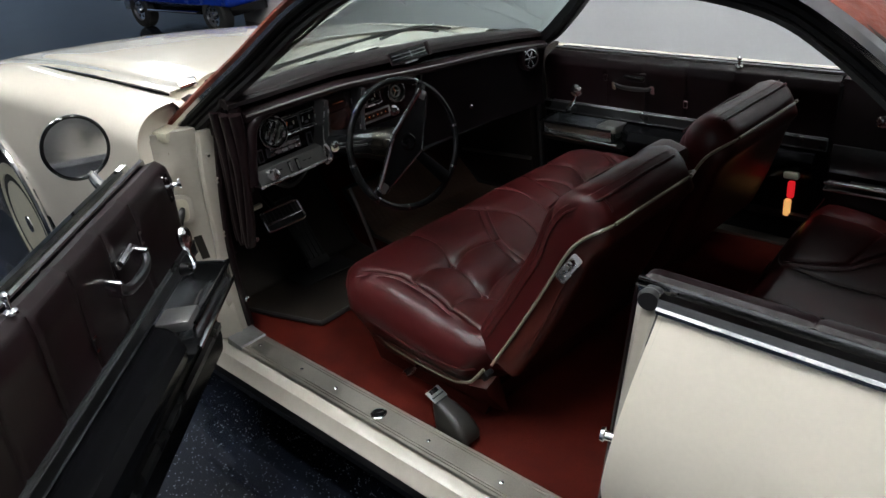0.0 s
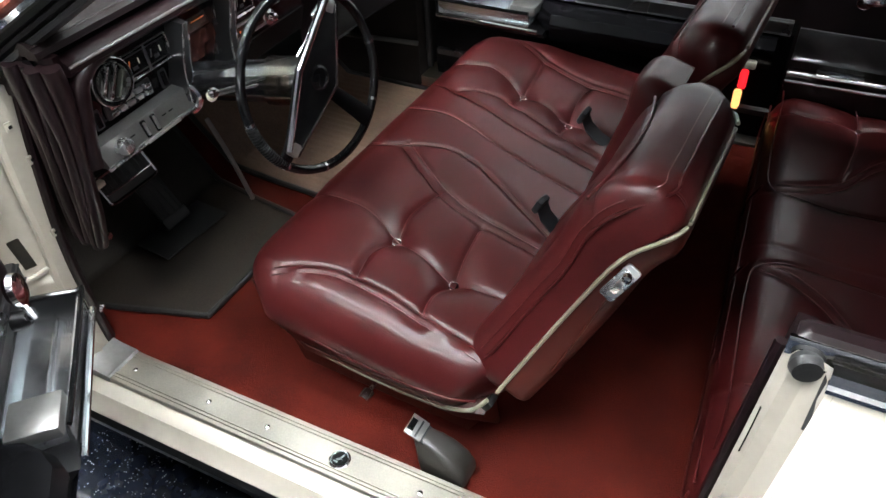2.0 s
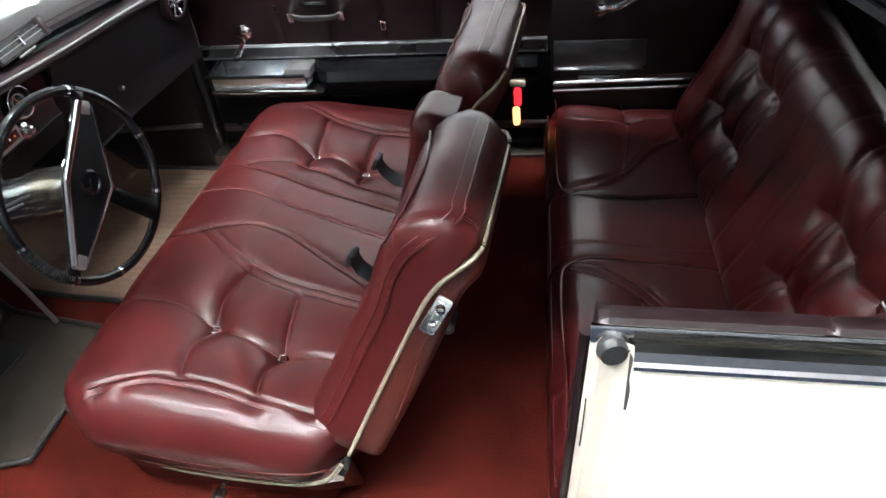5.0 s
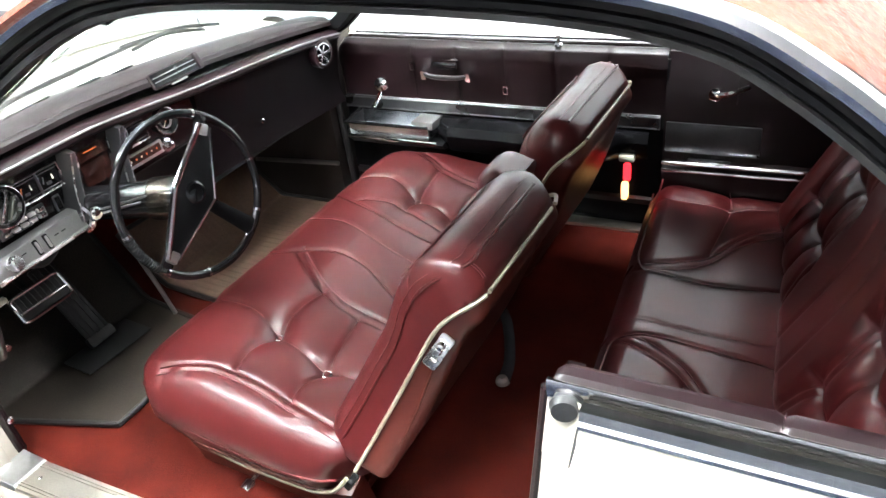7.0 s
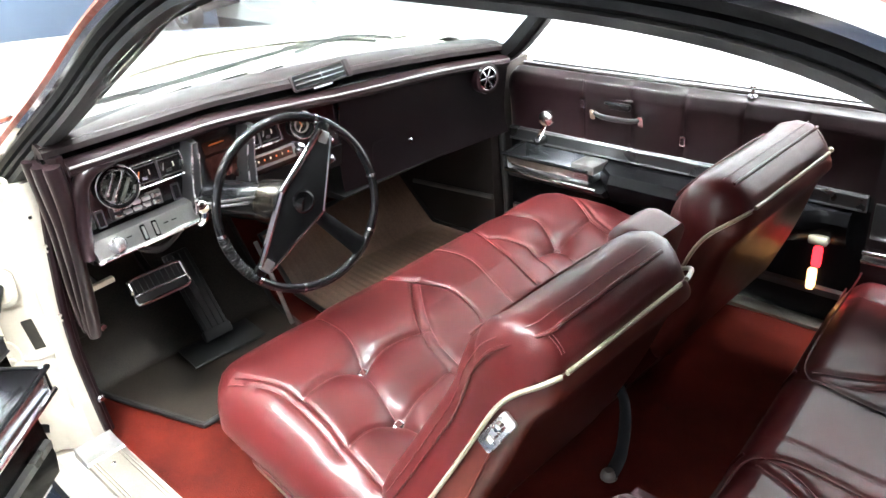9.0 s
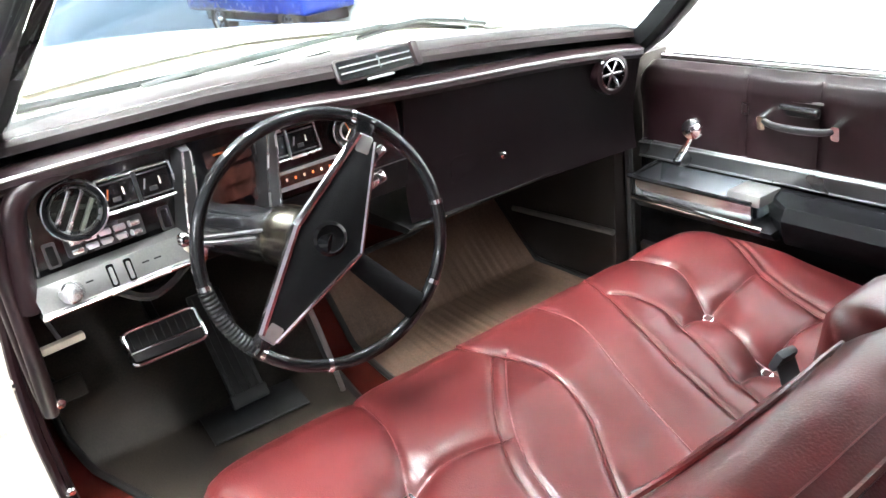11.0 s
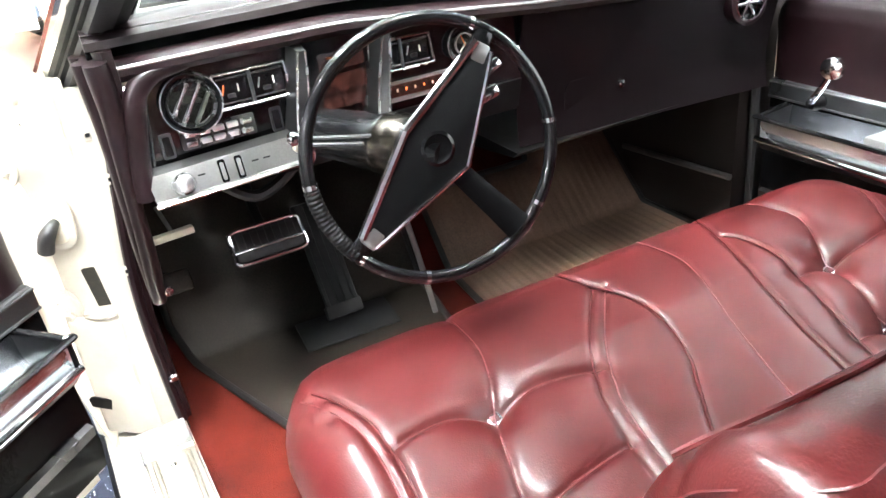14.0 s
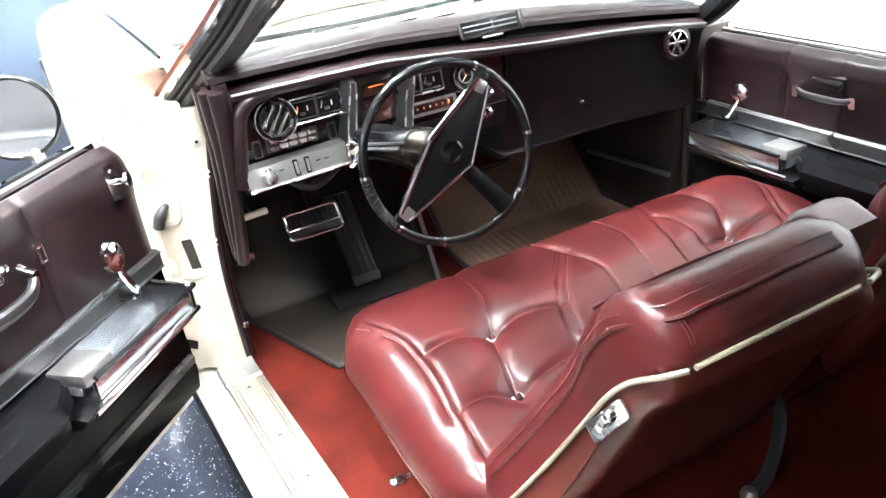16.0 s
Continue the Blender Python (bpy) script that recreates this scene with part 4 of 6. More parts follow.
    # window crank
    crank = put("crank", tube([(0.155, 0.02, 0.725), (0.16, 0.055, 0.73), (0.175, 0.068, 0.748), (0.20, 0.075, 0.785), (0.215, 0.078, 0.82)], lambda s: 0.010 - 0.003 * s, 22, 8), CHROME, None, "chrome window crank")
    put("crank_hub", lathe([(0.020, 0), (0.018, 0.03), (0.012, 0.042)], facing((0.155, 0.012, 0.722), (0, 1, 0)), 16), BLACK_SATIN, crank)
    put("knob", lathe([(0.008, -0.010), (0.020, -0.004), (0.026, 0.006), (0.024, 0.016), (0.012, 0.022)], facing((0.218, 0.075, 0.825), (0.15, 1, 0.1)), 22), CHROME, crank, "round chrome crank knob")
    # pull handle with its release lever
    sag = 1.0 if driver else 0.62
    handle = put("pull_handle", tube([(hx, hy, 0.866 - sag * hz) for hx, hy, hz in ((0.365, 0.008, 0.0), (0.368, 0.036, 0.014), (0.395, 0.045, 0.028), (0.45, 0.046, 0.032), (0.505, 0.045, 0.028), (0.53, 0.036, 0.016), (0.533, 0.008, 0.004))], lambda s: (0.0115 if driver else 0.0080) - 0.003 * abs(2 * s - 1), 34, 10, flat=1.25), BAND, None, "dark pull handle with bright ends")
    for hx in (0.366, 0.532):
        put("handle_end", extrude(rounded_rect(0.018, 0.034, 0.006), 0.036, facing((hx, 0.008, 0.856), (0, 1, -0.2))), CHROME, handle)
    lever = put("lever", extrude(rounded_rect(0.075, 0.022, 0.008), 0.012, facing((0.447, 0.010, 0.876), (0, 1, 0.2)), bevel=0.002), CHROME if driver else BLACK_SATIN, None, "door release lever")
    put("lever_pull", tube([(0.40, 0.022, 0.886), (0.42, 0.034, 0.890), (0.49, 0.034, 0.884)], 0.007, 10, 8), CHROME if driver else BLACK, lever)
    # lock pin
    pin = put("lock_pin", lathe([(0.014, 0), (0.013, 0.004), (0.005, 0.008), (0.005, 0.022), (0.009, 0.026), (0.009, 0.032), (0.004, 0.036)], pose(0.838, -0.012, 0.955), 16), CHROME, None, "chrome lock pin")
    if driver:
        put("mirror_plate", extrude(rounded_rect(0.034, 0.062, 0.004), 0.004, facing((0.085, 0.0165, 0.900), (0, 1, 0.1))), CHROME, None, "chrome plate of the mirror control")
        put("mirror_knob", tube([(0.085, 0.016, 0.902), (0.083, 0.040, 0.906), (0.078, 0.056, 0.908)], lambda s: 0.012 if s > 0.7 else 0.005, 14, 10), CHROME, None, "chrome mirror control knob")
        for dz in (-0.022, 0.022):
            put("screw", lathe([(0.004, 0), (0.003, 0.003)], facing((0.085, 0.021, 0.900 + dz), (0, 1, 0.1)), 8), CHROME)
        m = facing((0.040, -0.225, 1.070), (0.75, 0.66, 0.083))
        mirror = put("mirror", lathe([(0.03, -0.06), (0.07, -0.045), (0.088, -0.012), (0.092, 0.0), (0.090, 0.006), (0.084, 0.006)], m, 40), CHROME, None, "round chrome door mirror")
        put("mirror_glass", lathe([(0.085, 0.0035), (0.0835, 0.0045)], m, 40), MIRROR, mirror, "round mirror glass")
        put("mirror_rim", tube([m @ Vector((0.087 * math.cos(a), 0.087 * math.sin(a), 0.006)) for a in span(0, 2 * math.pi * 39 / 40, 40)], 0.005, 40, 8, closed=True), BLACK, mirror)
        put("mirror_stalk", tube([(0.055, -0.14, 0.92), (0.045, -0.19, 0.96), (0.02, -0.222, 1.01)], lambda s: 0.022 - 0.01 * s, 10, 10), CHROME, mirror)
    else:
        put("lamp_cap", box((0.050, 0.045, 0.026), (1.075, 0.032, 0.608), 0.006), IVORY, None, "chrome top of the courtesy lamp")
        put("lamp_red", box((0.024, 0.022, 0.064), (1.072, 0.022, 0.545), 0.008), RED_LENS, None, "glowing red courtesy lens")
        put("lamp_white", box((0.024, 0.022, 0.066), (1.066, 0.024, 0.475), 0.008), AMBER_LENS, None, "glowing warm courtesy lens")
        put("lamp_strip", along(0.80, 1.04, 2, lambda x: [(0.012, 0.60), (0.028, 0.602), (0.028, 0.612), (0.012, 0.614)]), CHROME)
        put("mark_plate", box((0.07, 0.004, 0.005), (0.455, 0.012, 0.899), 0), SILVER)
    return door


MIRROR = material("mirror_glass", (0.82, 0.84, 0.84), 0.02, 1.0, vary=0.01, rvary=0.0)
OPEN = 45
car_door("driver_door", "open front door with burgundy vinyl and black armrest", pose(-0.525, -0.93, 0, 0, 0, -OPEN), False, 0.045, True)
car_door("passenger_door", "closed front door with burgundy vinyl and chrome ashtray", pose(-0.53, far_y(-0.53), 0, 0, 0, math.degrees(math.atan(0.055))), True, 0.0, False)


# ---------------------------------------------------------------- front seat
def square_button(parent, at, normal):
    m = facing(at, normal, (1, 0, 0.2))
    b = part("button", extrude(rounded_rect(0.024, 0.024, 0.004), 0.006, m, bevel=0.0015), CHROME, parent, "small square chrome button")
    part("button_face", extrude(rounded_rect(0.014, 0.014, 0.002), 0.002, m @ Matrix.Translation((0, 0, 0.0052))), LEATHER, b)


front_seat = thing("front_bench_seat", "tufted burgundy leather front bench seat with split backrests", "car seat")
OUT = flat_curve([(-0.245, -0.625), (-0.18, -0.590), (-0.10, -0.553), (-0.006, -0.530), (0.141, -0.540), (0.34, -0.572)])
OUT2 = [(x, y - 0.020) for x, y in OUT]
INN = flat_curve([(-0.155, -0.062), (-0.09, -0.115), (-0.017, -0.169), (0.06, -0.21), (0.123, -0.232), (0.36, -0.272)])
INN2 = [(x + 0.012, y + 0.022) for x, y in INN]
CEN = flat_curve([(-0.26, -0.085), (-0.20, -0.075), (-0.10, -0.04), (-0.02, -0.03), (0.08, -0.055), (0.17, -0.11), (0.36, -0.22)])
SCA = flat_curve([(-0.27, -0.315), (-0.214, -0.307), (-0.10, -0.318), (0.008, -0.362), (0.09, -0.392), (0.185, -0.413), (0.38, -0.418)])
CR1 = flat_curve([(0.030, -0.182), (0.006, -0.28), (0.008, -0.362), (-0.004, -0.44), (0.010, -0.528)])
CR2 = flat_curve([(0.168, -0.24), (0.178, -0.33), (0.185, -0.413), (0.174, -0.48), (0.182, -0.543)])
BUT = [(0.008, -0.362), (0.185, -0.413)]
P_OUT = flat_curve([(-0.23, 0.665), (-0.136, 0.605), (-0.016, 0.520), (0.094, 0.468), (0.241, 0.450), (0.37, 0.455)])
P_OUT2 = [(x, y + 0.022) for x, y in P_OUT]
P_CEN = flat_curve([(-0.255, 0.262), (-0.18, 0.243), (-0.066, 0.200), (0.065, 0.155), (0.239, 0.110), (0.36, 0.08)])
P_INN = flat_curve([(-0.150, 0.245), (-0.114, 0.262), (-0.04, 0.265), (0.02, 0.248), (0.231, 0.175), (0.36, 0.13)])
P_SCA = flat_curve([(-0.265, 0.40), (-0.182, 0.413), (-0.117, 0.416), (0.008, 0.345), (0.175, 0.285), (0.36, 0.25)])
P_C1 = flat_curve([(0.000, 0.505), (0.010, 0.43), (0.008, 0.345), (0.018, 0.255)])
P_C2 = flat_curve([(0.172, 0.452), (0.166, 0.38), (0.175, 0.285), (0.180, 0.20)])
P_BUT = [(0.008, 0.345), (0.175, 0.285)]
P_MID = flat_curve([(-0.25, 0.105), (-0.201, 0.113), (-0.104, 0.112), (0.044, 0.060), (0.206, 0.010), (0.36, -0.03)])
SEAMS_D, SEAMS_P = (OUT, OUT2, INN, INN2, CEN), (P_OUT, P_OUT2, P_INN, P_CEN)


def cushion_top(x, y):
    s = -abs(y)
    z = 0.640 - 0.045 * max(0, (x + 0.02) / 0.42) - 0.020 * max(0, (-0.10 - x) / 0.2) ** 2
    z -= 0.030 * max(0, (-s - 0.54) / 0.11) ** 2
    driver = y < 0.02
    for ln in (SEAMS_D if driver else SEAMS_P):
        z += groove(near_line(x, y, ln), 0.014, 0.0020) + groove(near_line(x, y, ln), 0.0050, 0.0048)
    if driver and y > -0.60:
        tufts, buttons = (SCA, CR1, CR2), BUT
    elif not driver and y < 0.62:
        tufts, buttons = (P_SCA, P_C1, P_C2), P_BUT
    else:
        tufts, buttons = (), ()
    for ln in tufts:
        d = near_line(x, y, ln)
        z += groove(d, 0.034, 0.0050) + groove(d, 0.011, 0.0050) + groove(d, 0.0042, 0.0046)
    for bx, by in buttons:
        d = math.hypot(x - bx, y - by)
        z += groove(d, 0.062, 0.018) + groove(d, 0.028, 0.009)
    if -0.06 < y < 0.16:
        z += groove(near_line(x, y, P_MID), 0.006, 0.0030)
    z += 0.0012 * noise.noise((x * 14, y * 14, 1.3)) + 0.003 * noise.noise((x * 5, y * 5, 7))
    return z


base_skirt = part("seat_base", loft([[(x0, -0.57, z), (x1, -0.57, z), (x1, 0.62, z), (x0, 0.62, z)] for x0, x1, z in ((-0.16, 0.30, 0.305), (-0.18, 0.33, 0.36), (-0.22, 0.36, 0.43))]), SHELL, front_seat, "dark seat base")
cushion = part("cushion", pillow(-0.290, 0.42, -0.652, 0.70, cushion_top, lambda x: 0.432 + 0.10 * max(0, (-0.06 - x) / 0.23) ** 1.6 + 0.06 * max(0, (x - 0.26) / 0.16) ** 1.5, edge=0.080, nx=170, ny=290, corner=0.26, tuck=0.035), LEATHER, front_seat, "tufted burgundy leather cushion", flat_angle=75)
for bx, by in BUT + P_BUT:
    square_button(cushion, (bx, by, cushion_top(bx, by) + 0.009), (0.12, -0.10, 1))
for line, r in ((OUT, 0.0024), (CEN, 0.0026), (INN, 0.0018), (P_OUT, 0.0024), (P_CEN, 0.0026), (P_INN, 0.0018)):
    part("piping", tube([(x, y, cushion_top(x, y) + 0.0024) for x, y in line if x > (-0.19 if line in (OUT, P_OUT) else -0.24)], r, 40, 6), LEATHER, cushion, "thin leather welt")
for line in (SCA, CR1, CR2, P_SCA, P_C1, P_C2, P_MID, OUT2, INN2):
    part("stitch_line", tube([(x, y, cushion_top(x, y) + 0.0012) for x, y in line if x > (-0.17 if line is OUT2 else -0.24)], 0.0014, 40, 4), STITCH, cushion)
part("lower_piping", tube([(-0.10, -0.616, 0.445), (0.0, -0.622, 0.434), (0.12, -0.624, 0.430), (0.25, -0.626, 0.438), (0.32, -0.634, 0.470), (0.355, -0.640, 0.505), (0.378, -0.630, 0.535)], 0.0048, 50, 8), PIPING, front_seat, "ivory piping along the cushion")
part("side_welt", tube([(-0.235, -0.600, 0.575), (-0.18, -0.628, 0.555), (-0.10, -0.647, 0.530), (0.10, -0.650, 0.505), (0.28, -0.650, 0.512), (0.36, -0.643, 0.535)], 0.0026, 40, 6), LEATHER, front_seat)
part("side_skirt", loft([[(x, -0.625 + c, 0.425), (x, -0.630 + c, 0.45), (x, -0.58 + c, 0.47), (x, -0.55 + c, 0.33), (x, -0.56 + c, 0.33)] for x, c in ((-0.22, 0.05), (-0.1, 0.005), (0.1, 0), (0.30, 0), (0.36, 0.02))]), SHELL, front_seat, "rust vinyl side skirt")
knob = part("recline_knob", tube([(0.092, -0.600, 0.412), (0.092, -0.672, 0.408)], lambda s: 0.006 if s < 0.55 else 0.015 - 0.006 * abs(s - 0.8), 12, 14), CHROME, front_seat, "round chrome adjuster knob")


def backrest(y0, y1, lean, base, height, label, near, narrowing):
    """Padded back on a backbone that curls rearwards at the head: pad in front, rust shell behind, ivory piping between."""
    yc = (y0 + y1) / 2
    steps = 120
    spine, x, z = {}, base[0], base[1]
    for k in range(0, steps + 13):
        a = radians(lean + 42 * max(0.0, min(1.0, (k / steps - 0.66) / 0.34)) ** 1.3)
        spine[k] = (x, z, a)
        x, z = x + math.sin(a) * height / steps, z + math.cos(a) * height / steps
    for k in range(-30, 0):
        a = radians(lean)
        spine[k] = (base[0] + math.sin(a) * k * height / steps, base[1] + math.cos(a) * k * height / steps, a)

    def taper(h):
        t = max(0.0, min(1.0, h / height))
        return 1 - narrowing * (1 - (1 - t) ** 2), 1 - 0.02 * t ** 2

    def place(p):
        h, y, c = p.x, p.y, p.z
        o, i = taper(h)
        off = y - yc
        off *= (o if off * near > 0 else i)
        k = max(-29.0, min(steps + 11.0, h / height * steps))
        k0 = int(math.floor(k))
        (xa, za, aa), (xb, zb, ab) = spine[k0], spine[k0 + 1]
        f = k - k0
        a = aa + (ab - aa) * f
        return Vector((xa + (xb - xa) * f - math.cos(a) * c, yc + off, za + (zb - za) * f + math.sin(a) * c))

    def pad_top(h, y):
        s = (y - yc) / ((y1 - y0) / 2) * near          # 1 at the outer side
        t = h / height
        z = 0.088 + 0.024 * math.exp(-((t - 0.86) / 0.24) ** 2) - 0.005 * math.exp(-((t - 0.62) / 0.14) ** 2) + 0.02 * math.exp(-((s - 0.82) / 0.22) ** 2) * (1 - t)
        d = abs(s - 0.30 - 0.12 * math.sin(t * 3)) * (y1 - y0) / 2
        if t < 0.70:
            z += groove(d, 0.007, 0.006) * min(1.0, (0.70 - t) / 0.06)
        top_seam = abs(t - 0.86 + 0.10 * s * s) * height
        z += groove(top_seam, 0.008, 0.007) * (0.3 + 0.7 * (abs(s) < 0.9))
        d2 = abs(s + 0.55 - 0.1 * math.sin(t * 3)) * (y1 - y0) / 2
        z += groove(d2, 0.007, 0.004) * (t < 0.66)
        for hb, sb in ((0.30, 0.02), (0.30, -0.0), (0.55, 0.02)):
            z += groove(math.hypot(h - hb * height / 0.9, (s - sb) * (y1 - y0) / 2), 0.03, 0.010)
        z += 0.002 * noise.noise((h * 6, y * 6, 3)) + 0.0008 * noise.noise((h * 20, y * 20, 9))
        return z
    pad = part("backrest", pillow(-0.055, height, y0, y1, pad_top, 0.0, edge=0.082, nx=130, ny=130, corner=0.22, frame_of=place), LEATHER, front_seat, label, flat_angle=75)

    def shell_top(h, y):
        t = h / height
        return 0.062 - 0.02 * t + 0.012 * math.sin(math.pi * min(1, t * 1.1))
    part("back_shell", pillow(-0.04, height - 0.004, y0 + 0.001, y1 - 0.001, shell_top, 0.0, edge=0.035, nx=90, ny=30, corner=0.19, frame_of=lambda p: place(Vector((p.x, p.y, -p.z - 0.004)))), SHELL, front_seat, "rust vinyl seat back shell", flat_angle=75)
    for edge_side in (1, -1):
        ye = (y1 if edge_side * 1 > 0 else y0)
        pts = [place(Vector((h, ye + 0.006 * edge_side, -0.002))) for h in span(0.0, height * 0.90, 16)]
        pts += [place(Vector((height * 0.965, ye - 0.015 * edge_side, -0.002))), place(Vector((height * 1.0, ye - 0.06 * edge_side, -0.002)))]
        part("piping", tube(pts, 0.0044, 60, 8), PIPING, pad, "ivory piping along the backrest")
    part("top_piping", tube([place(Vector((height * 1.0, y, -0.002))) for y in span(y0 + 0.08, y1 - 0.08, 8)], 0.0044, 24, 8), PIPING, pad)
    part("top_welt", tube([place(Vector((h, y, pad_top(h, y) + 0.006))) for h, y in [(height * (0.86 - 0.10 * s * s), yc + near * s * (y1 - y0) / 2) for s in span(-0.84, 0.84, 15)]], 0.003, 40, 6), LEATHER, pad)
    warp = 0.22 * 0.5 * height / (y1 - y0)

    def rim(h, y, sink, rise):
        s = 2 * h / height - 1
        yy = yc + (y - yc) * (1 - warp * abs(s) ** 14)
        return place(Vector((h, yy, pad_top(h, yy) - sink + rise)))
    yo, yi = (y0, y1) if near < 0 else (y1, y0)
    side_run = [(h, yo - near * 0.008) for h in span(0.02, height - 0.06, 18)]
    top_run = [(height - 0.008, y) for y in [yo - near * (0.06 + 0.07 * k) for k in range(int((y1 - y0 - 0.03) / 0.07))]]
    part("perimeter_welt", tube([rim(h, y, 0.046, 0.003) for h, y in side_run + top_run], 0.0036, 110, 6), LEATHER, pad, "raised leather seam along the backrest edge")
    part("edge_stitch", tube([rim(h, y, 0.029, 0.002) for h, y in [(h, yo - near * 0.019) for h in span(0.02, height - 0.07, 18)] + [(height - 0.019, y) for h, y in top_run]], 0.0010, 110, 4), STITCH, pad)
    for k in (0.0, 0.012):
        part("corner_stitch", tube([rim(height - d, yo - near * (0.062 + k), dz, 0.001) for d, dz in ((0.008, 0.045), (0.004, 0.056), (0.001, 0.068), (0.0, 0.080))], 0.0010, 14, 4), STITCH, pad)
    ye = y0 if near < 0 else y1
    part("shell_crease", tube([place(Vector((h, ye - near * 0.001, c))) for h, c in ((0.10, -0.055), (0.19, -0.048), (0.27, -0.038), (0.34, -0.034))], 0.0022, 30, 6), SHELL, pad, "folded crease in the vinyl shell")


backrest(-0.606, -0.050, 27.0, (0.388, 0.545), 0.500, "burgundy leather driver backrest with rounded head", -1, 0.42)
mlatch = Vector((0.574, -0.510, 0.845))
lp = part("latch_plate", extrude(rounded_rect(0.030, 0.078, 0.006), 0.006, facing(mlatch, (0.12, -1, 0.35), (0.52, 0, 0.86)), bevel=0.001), SATIN, front_seat, "chrome backrest latch plate")
part("latch_lever", box((0.014, 0.012, 0.036), mlatch + Vector((0.0, -0.012, 0.0)), 0.004, (0, 28, 0)), SATIN, lp)
part("latch_boss", lathe([(0.009, 0), (0.008, 0.010), (0.004, 0.013)], facing(mlatch + Vector((0.012, -0.006, 0.022)), (0.1, -1, 0.1)), 14), CHROME, lp)
part("centre_back", pillow(0.0, 0.42, -0.035, 0.140, lambda h, y: 0.085 + 0.02 * math.exp(-((h - 0.42) / 0.08) ** 2), 0.0, edge=0.062, nx=50, ny=34, corner=0.22, frame_of=lambda p: Vector((0.395 + math.sin(radians(17)) * p.x - math.cos(radians(17)) * p.z, p.y, 0.53 + math.cos(radians(17)) * p.x + math.sin(radians(17)) * p.z))), LEATHER, front_seat, "narrow folded centre armrest", flat_angle=75)
backrest(0.175, 0.765, 23.0, (0.380, 0.535), 0.455, "burgundy leather passenger backrest with rounded head", 1, 0.30)
part("bumper_hook", box((0.016, 0.03, 0.03), (0.375, -0.615, 0.508), 0.004, (0, 30, 0)), BLACK_SATIN, front_seat)


# ---------------------------------------------------------------- rear seat
rear_seat = thing("rear_bench_seat", "burgundy leather rear bench seat with tufted backrest", "car seat", pose(0.73, 0.0, 0, 0, 0, 6.0))
R_OUT = flat_curve([(0.005, -0.60), (0.02, -0.50), (0.015, -0.30), (0.03, -0.20), (0.12, -0.165), (0.25, -0.17), (0.46, -0.21)])
R_IN = flat_curve([(0.04, -0.21), (0.12, -0.23), (0.20, -0.27), (0.30, -0.36), (0.46, -0.42)])
R_IN2 = [(x, y + 0.025) for x, y in R_IN]
R_CR = [flat_curve([(0.0, -0.46), (0.08, -0.445), (0.16, -0.45), (0.235, -0.46), (0.36, -0.47)]), flat_curve([(0.20, -0.28), (0.225, -0.38), (0.235, -0.46), (0.22, -0.54), (0.20, -0.60)])]


def rear_top(x, y):
    d = abs(y - 0.145)
    s = -(d * 1.29 if d < 0.155 else 0.20 + (d - 0.155) * 0.68)
    z = 0.535 - 0.055 * x + 0.012 * math.exp(-((x - 0.08) / 0.1) ** 2) + 0.013 * math.exp(-((s + 0.42) / 0.16) ** 2)
    for ln, deep in ((R_OUT, 0.005), (R_IN, 0.005), (R_IN2, 0.004)):
        away = near_line(x, s, ln)
        z += groove(away, 0.006, deep) + groove(away, 0.018, 0.0015)
    if s < -0.2:
        for ln in R_CR:
            z += groove(near_line(x, s, ln), 0.006, 0.005) + groove(near_line(x, s, ln), 0.026, 0.005)
        z += groove(math.hypot(x - 0.235, s + 0.46), 0.040, 0.010)
    else:
        for yy in (-0.02, 0.07):
            z += groove(abs(y - yy), 0.006, 0.0022) * (x > 0.02)
    return z + 0.002 * noise.noise((x * 5, y * 5, 4)) + 0.0005 * noise.noise((x * 18, y * 18, 2))


rc = part("cushion", pillow(-0.015, 0.50, -0.645, 0.80, rear_top, 0.30, edge=0.075, nx=120, ny=260, corner=0.08), LEATHER, rear_seat, "burgundy leather rear cushion", flat_angle=75)
for side in (1, -1):
    across = lambda y: 0.145 + side * (y / 1.29 if y > -0.20 else -0.155 + (y + 0.20) / 0.68)
    part("piping", tube([(x, across(y), rear_top(x, across(y)) + 0.003) for x, y in R_OUT if x > 0.012], 0.0026, 50, 6), LEATHER, rc, "thin leather welt")
    for line in R_CR + [R_IN, R_IN2]:
        part("stitch_line", tube([(x, across(y), rear_top(x, across(y)) + 0.001) for x, y in line if 0.02 < x < 0.42], 0.0015, 40, 5), STITCH, rc)
    square_button(rc, (0.235, across(-0.46), rear_top(0.235, across(-0.46)) + 0.002), (0, 0, 1))
for ya, yb in ((-0.010, -0.600), (0.300, 0.755)):
    run = yb - ya
    part("front_outline", tube([(0.010, ya, rear_top(0.012, ya) - 0.004), (-0.012, ya, 0.490), (-0.018, ya + 0.03 * run, 0.430), (-0.018, ya + 0.12 * run, 0.402), (-0.018, ya + 0.5 * run, 0.395), (-0.018, ya + 0.88 * run, 0.400), (-0.017, yb, 0.430), (-0.012, yb + 0.02 * run, 0.480)], 0.0030, 60, 6), LEATHER, rc, "leather welt round the front of the cushion")
    for part_way in (0.36, 0.70):
        ym = ya + part_way * run
        part("stitch_line", tube([(0.0, ym, rear_top(0.0, ym) - 0.030), (-0.014, ym, 0.475), (-0.0175, ym + 0.02 * run, 0.43), (-0.0175, ym + 0.03 * run, 0.400)], 0.0016, 20, 5), STITCH, rc)
part("front_welt", tube([(-0.006, y, rear_top(0.0, y) - 0.045) for y in span(-0.60, 0.76, 20)], 0.003, 50, 6), LEATHER, rc)


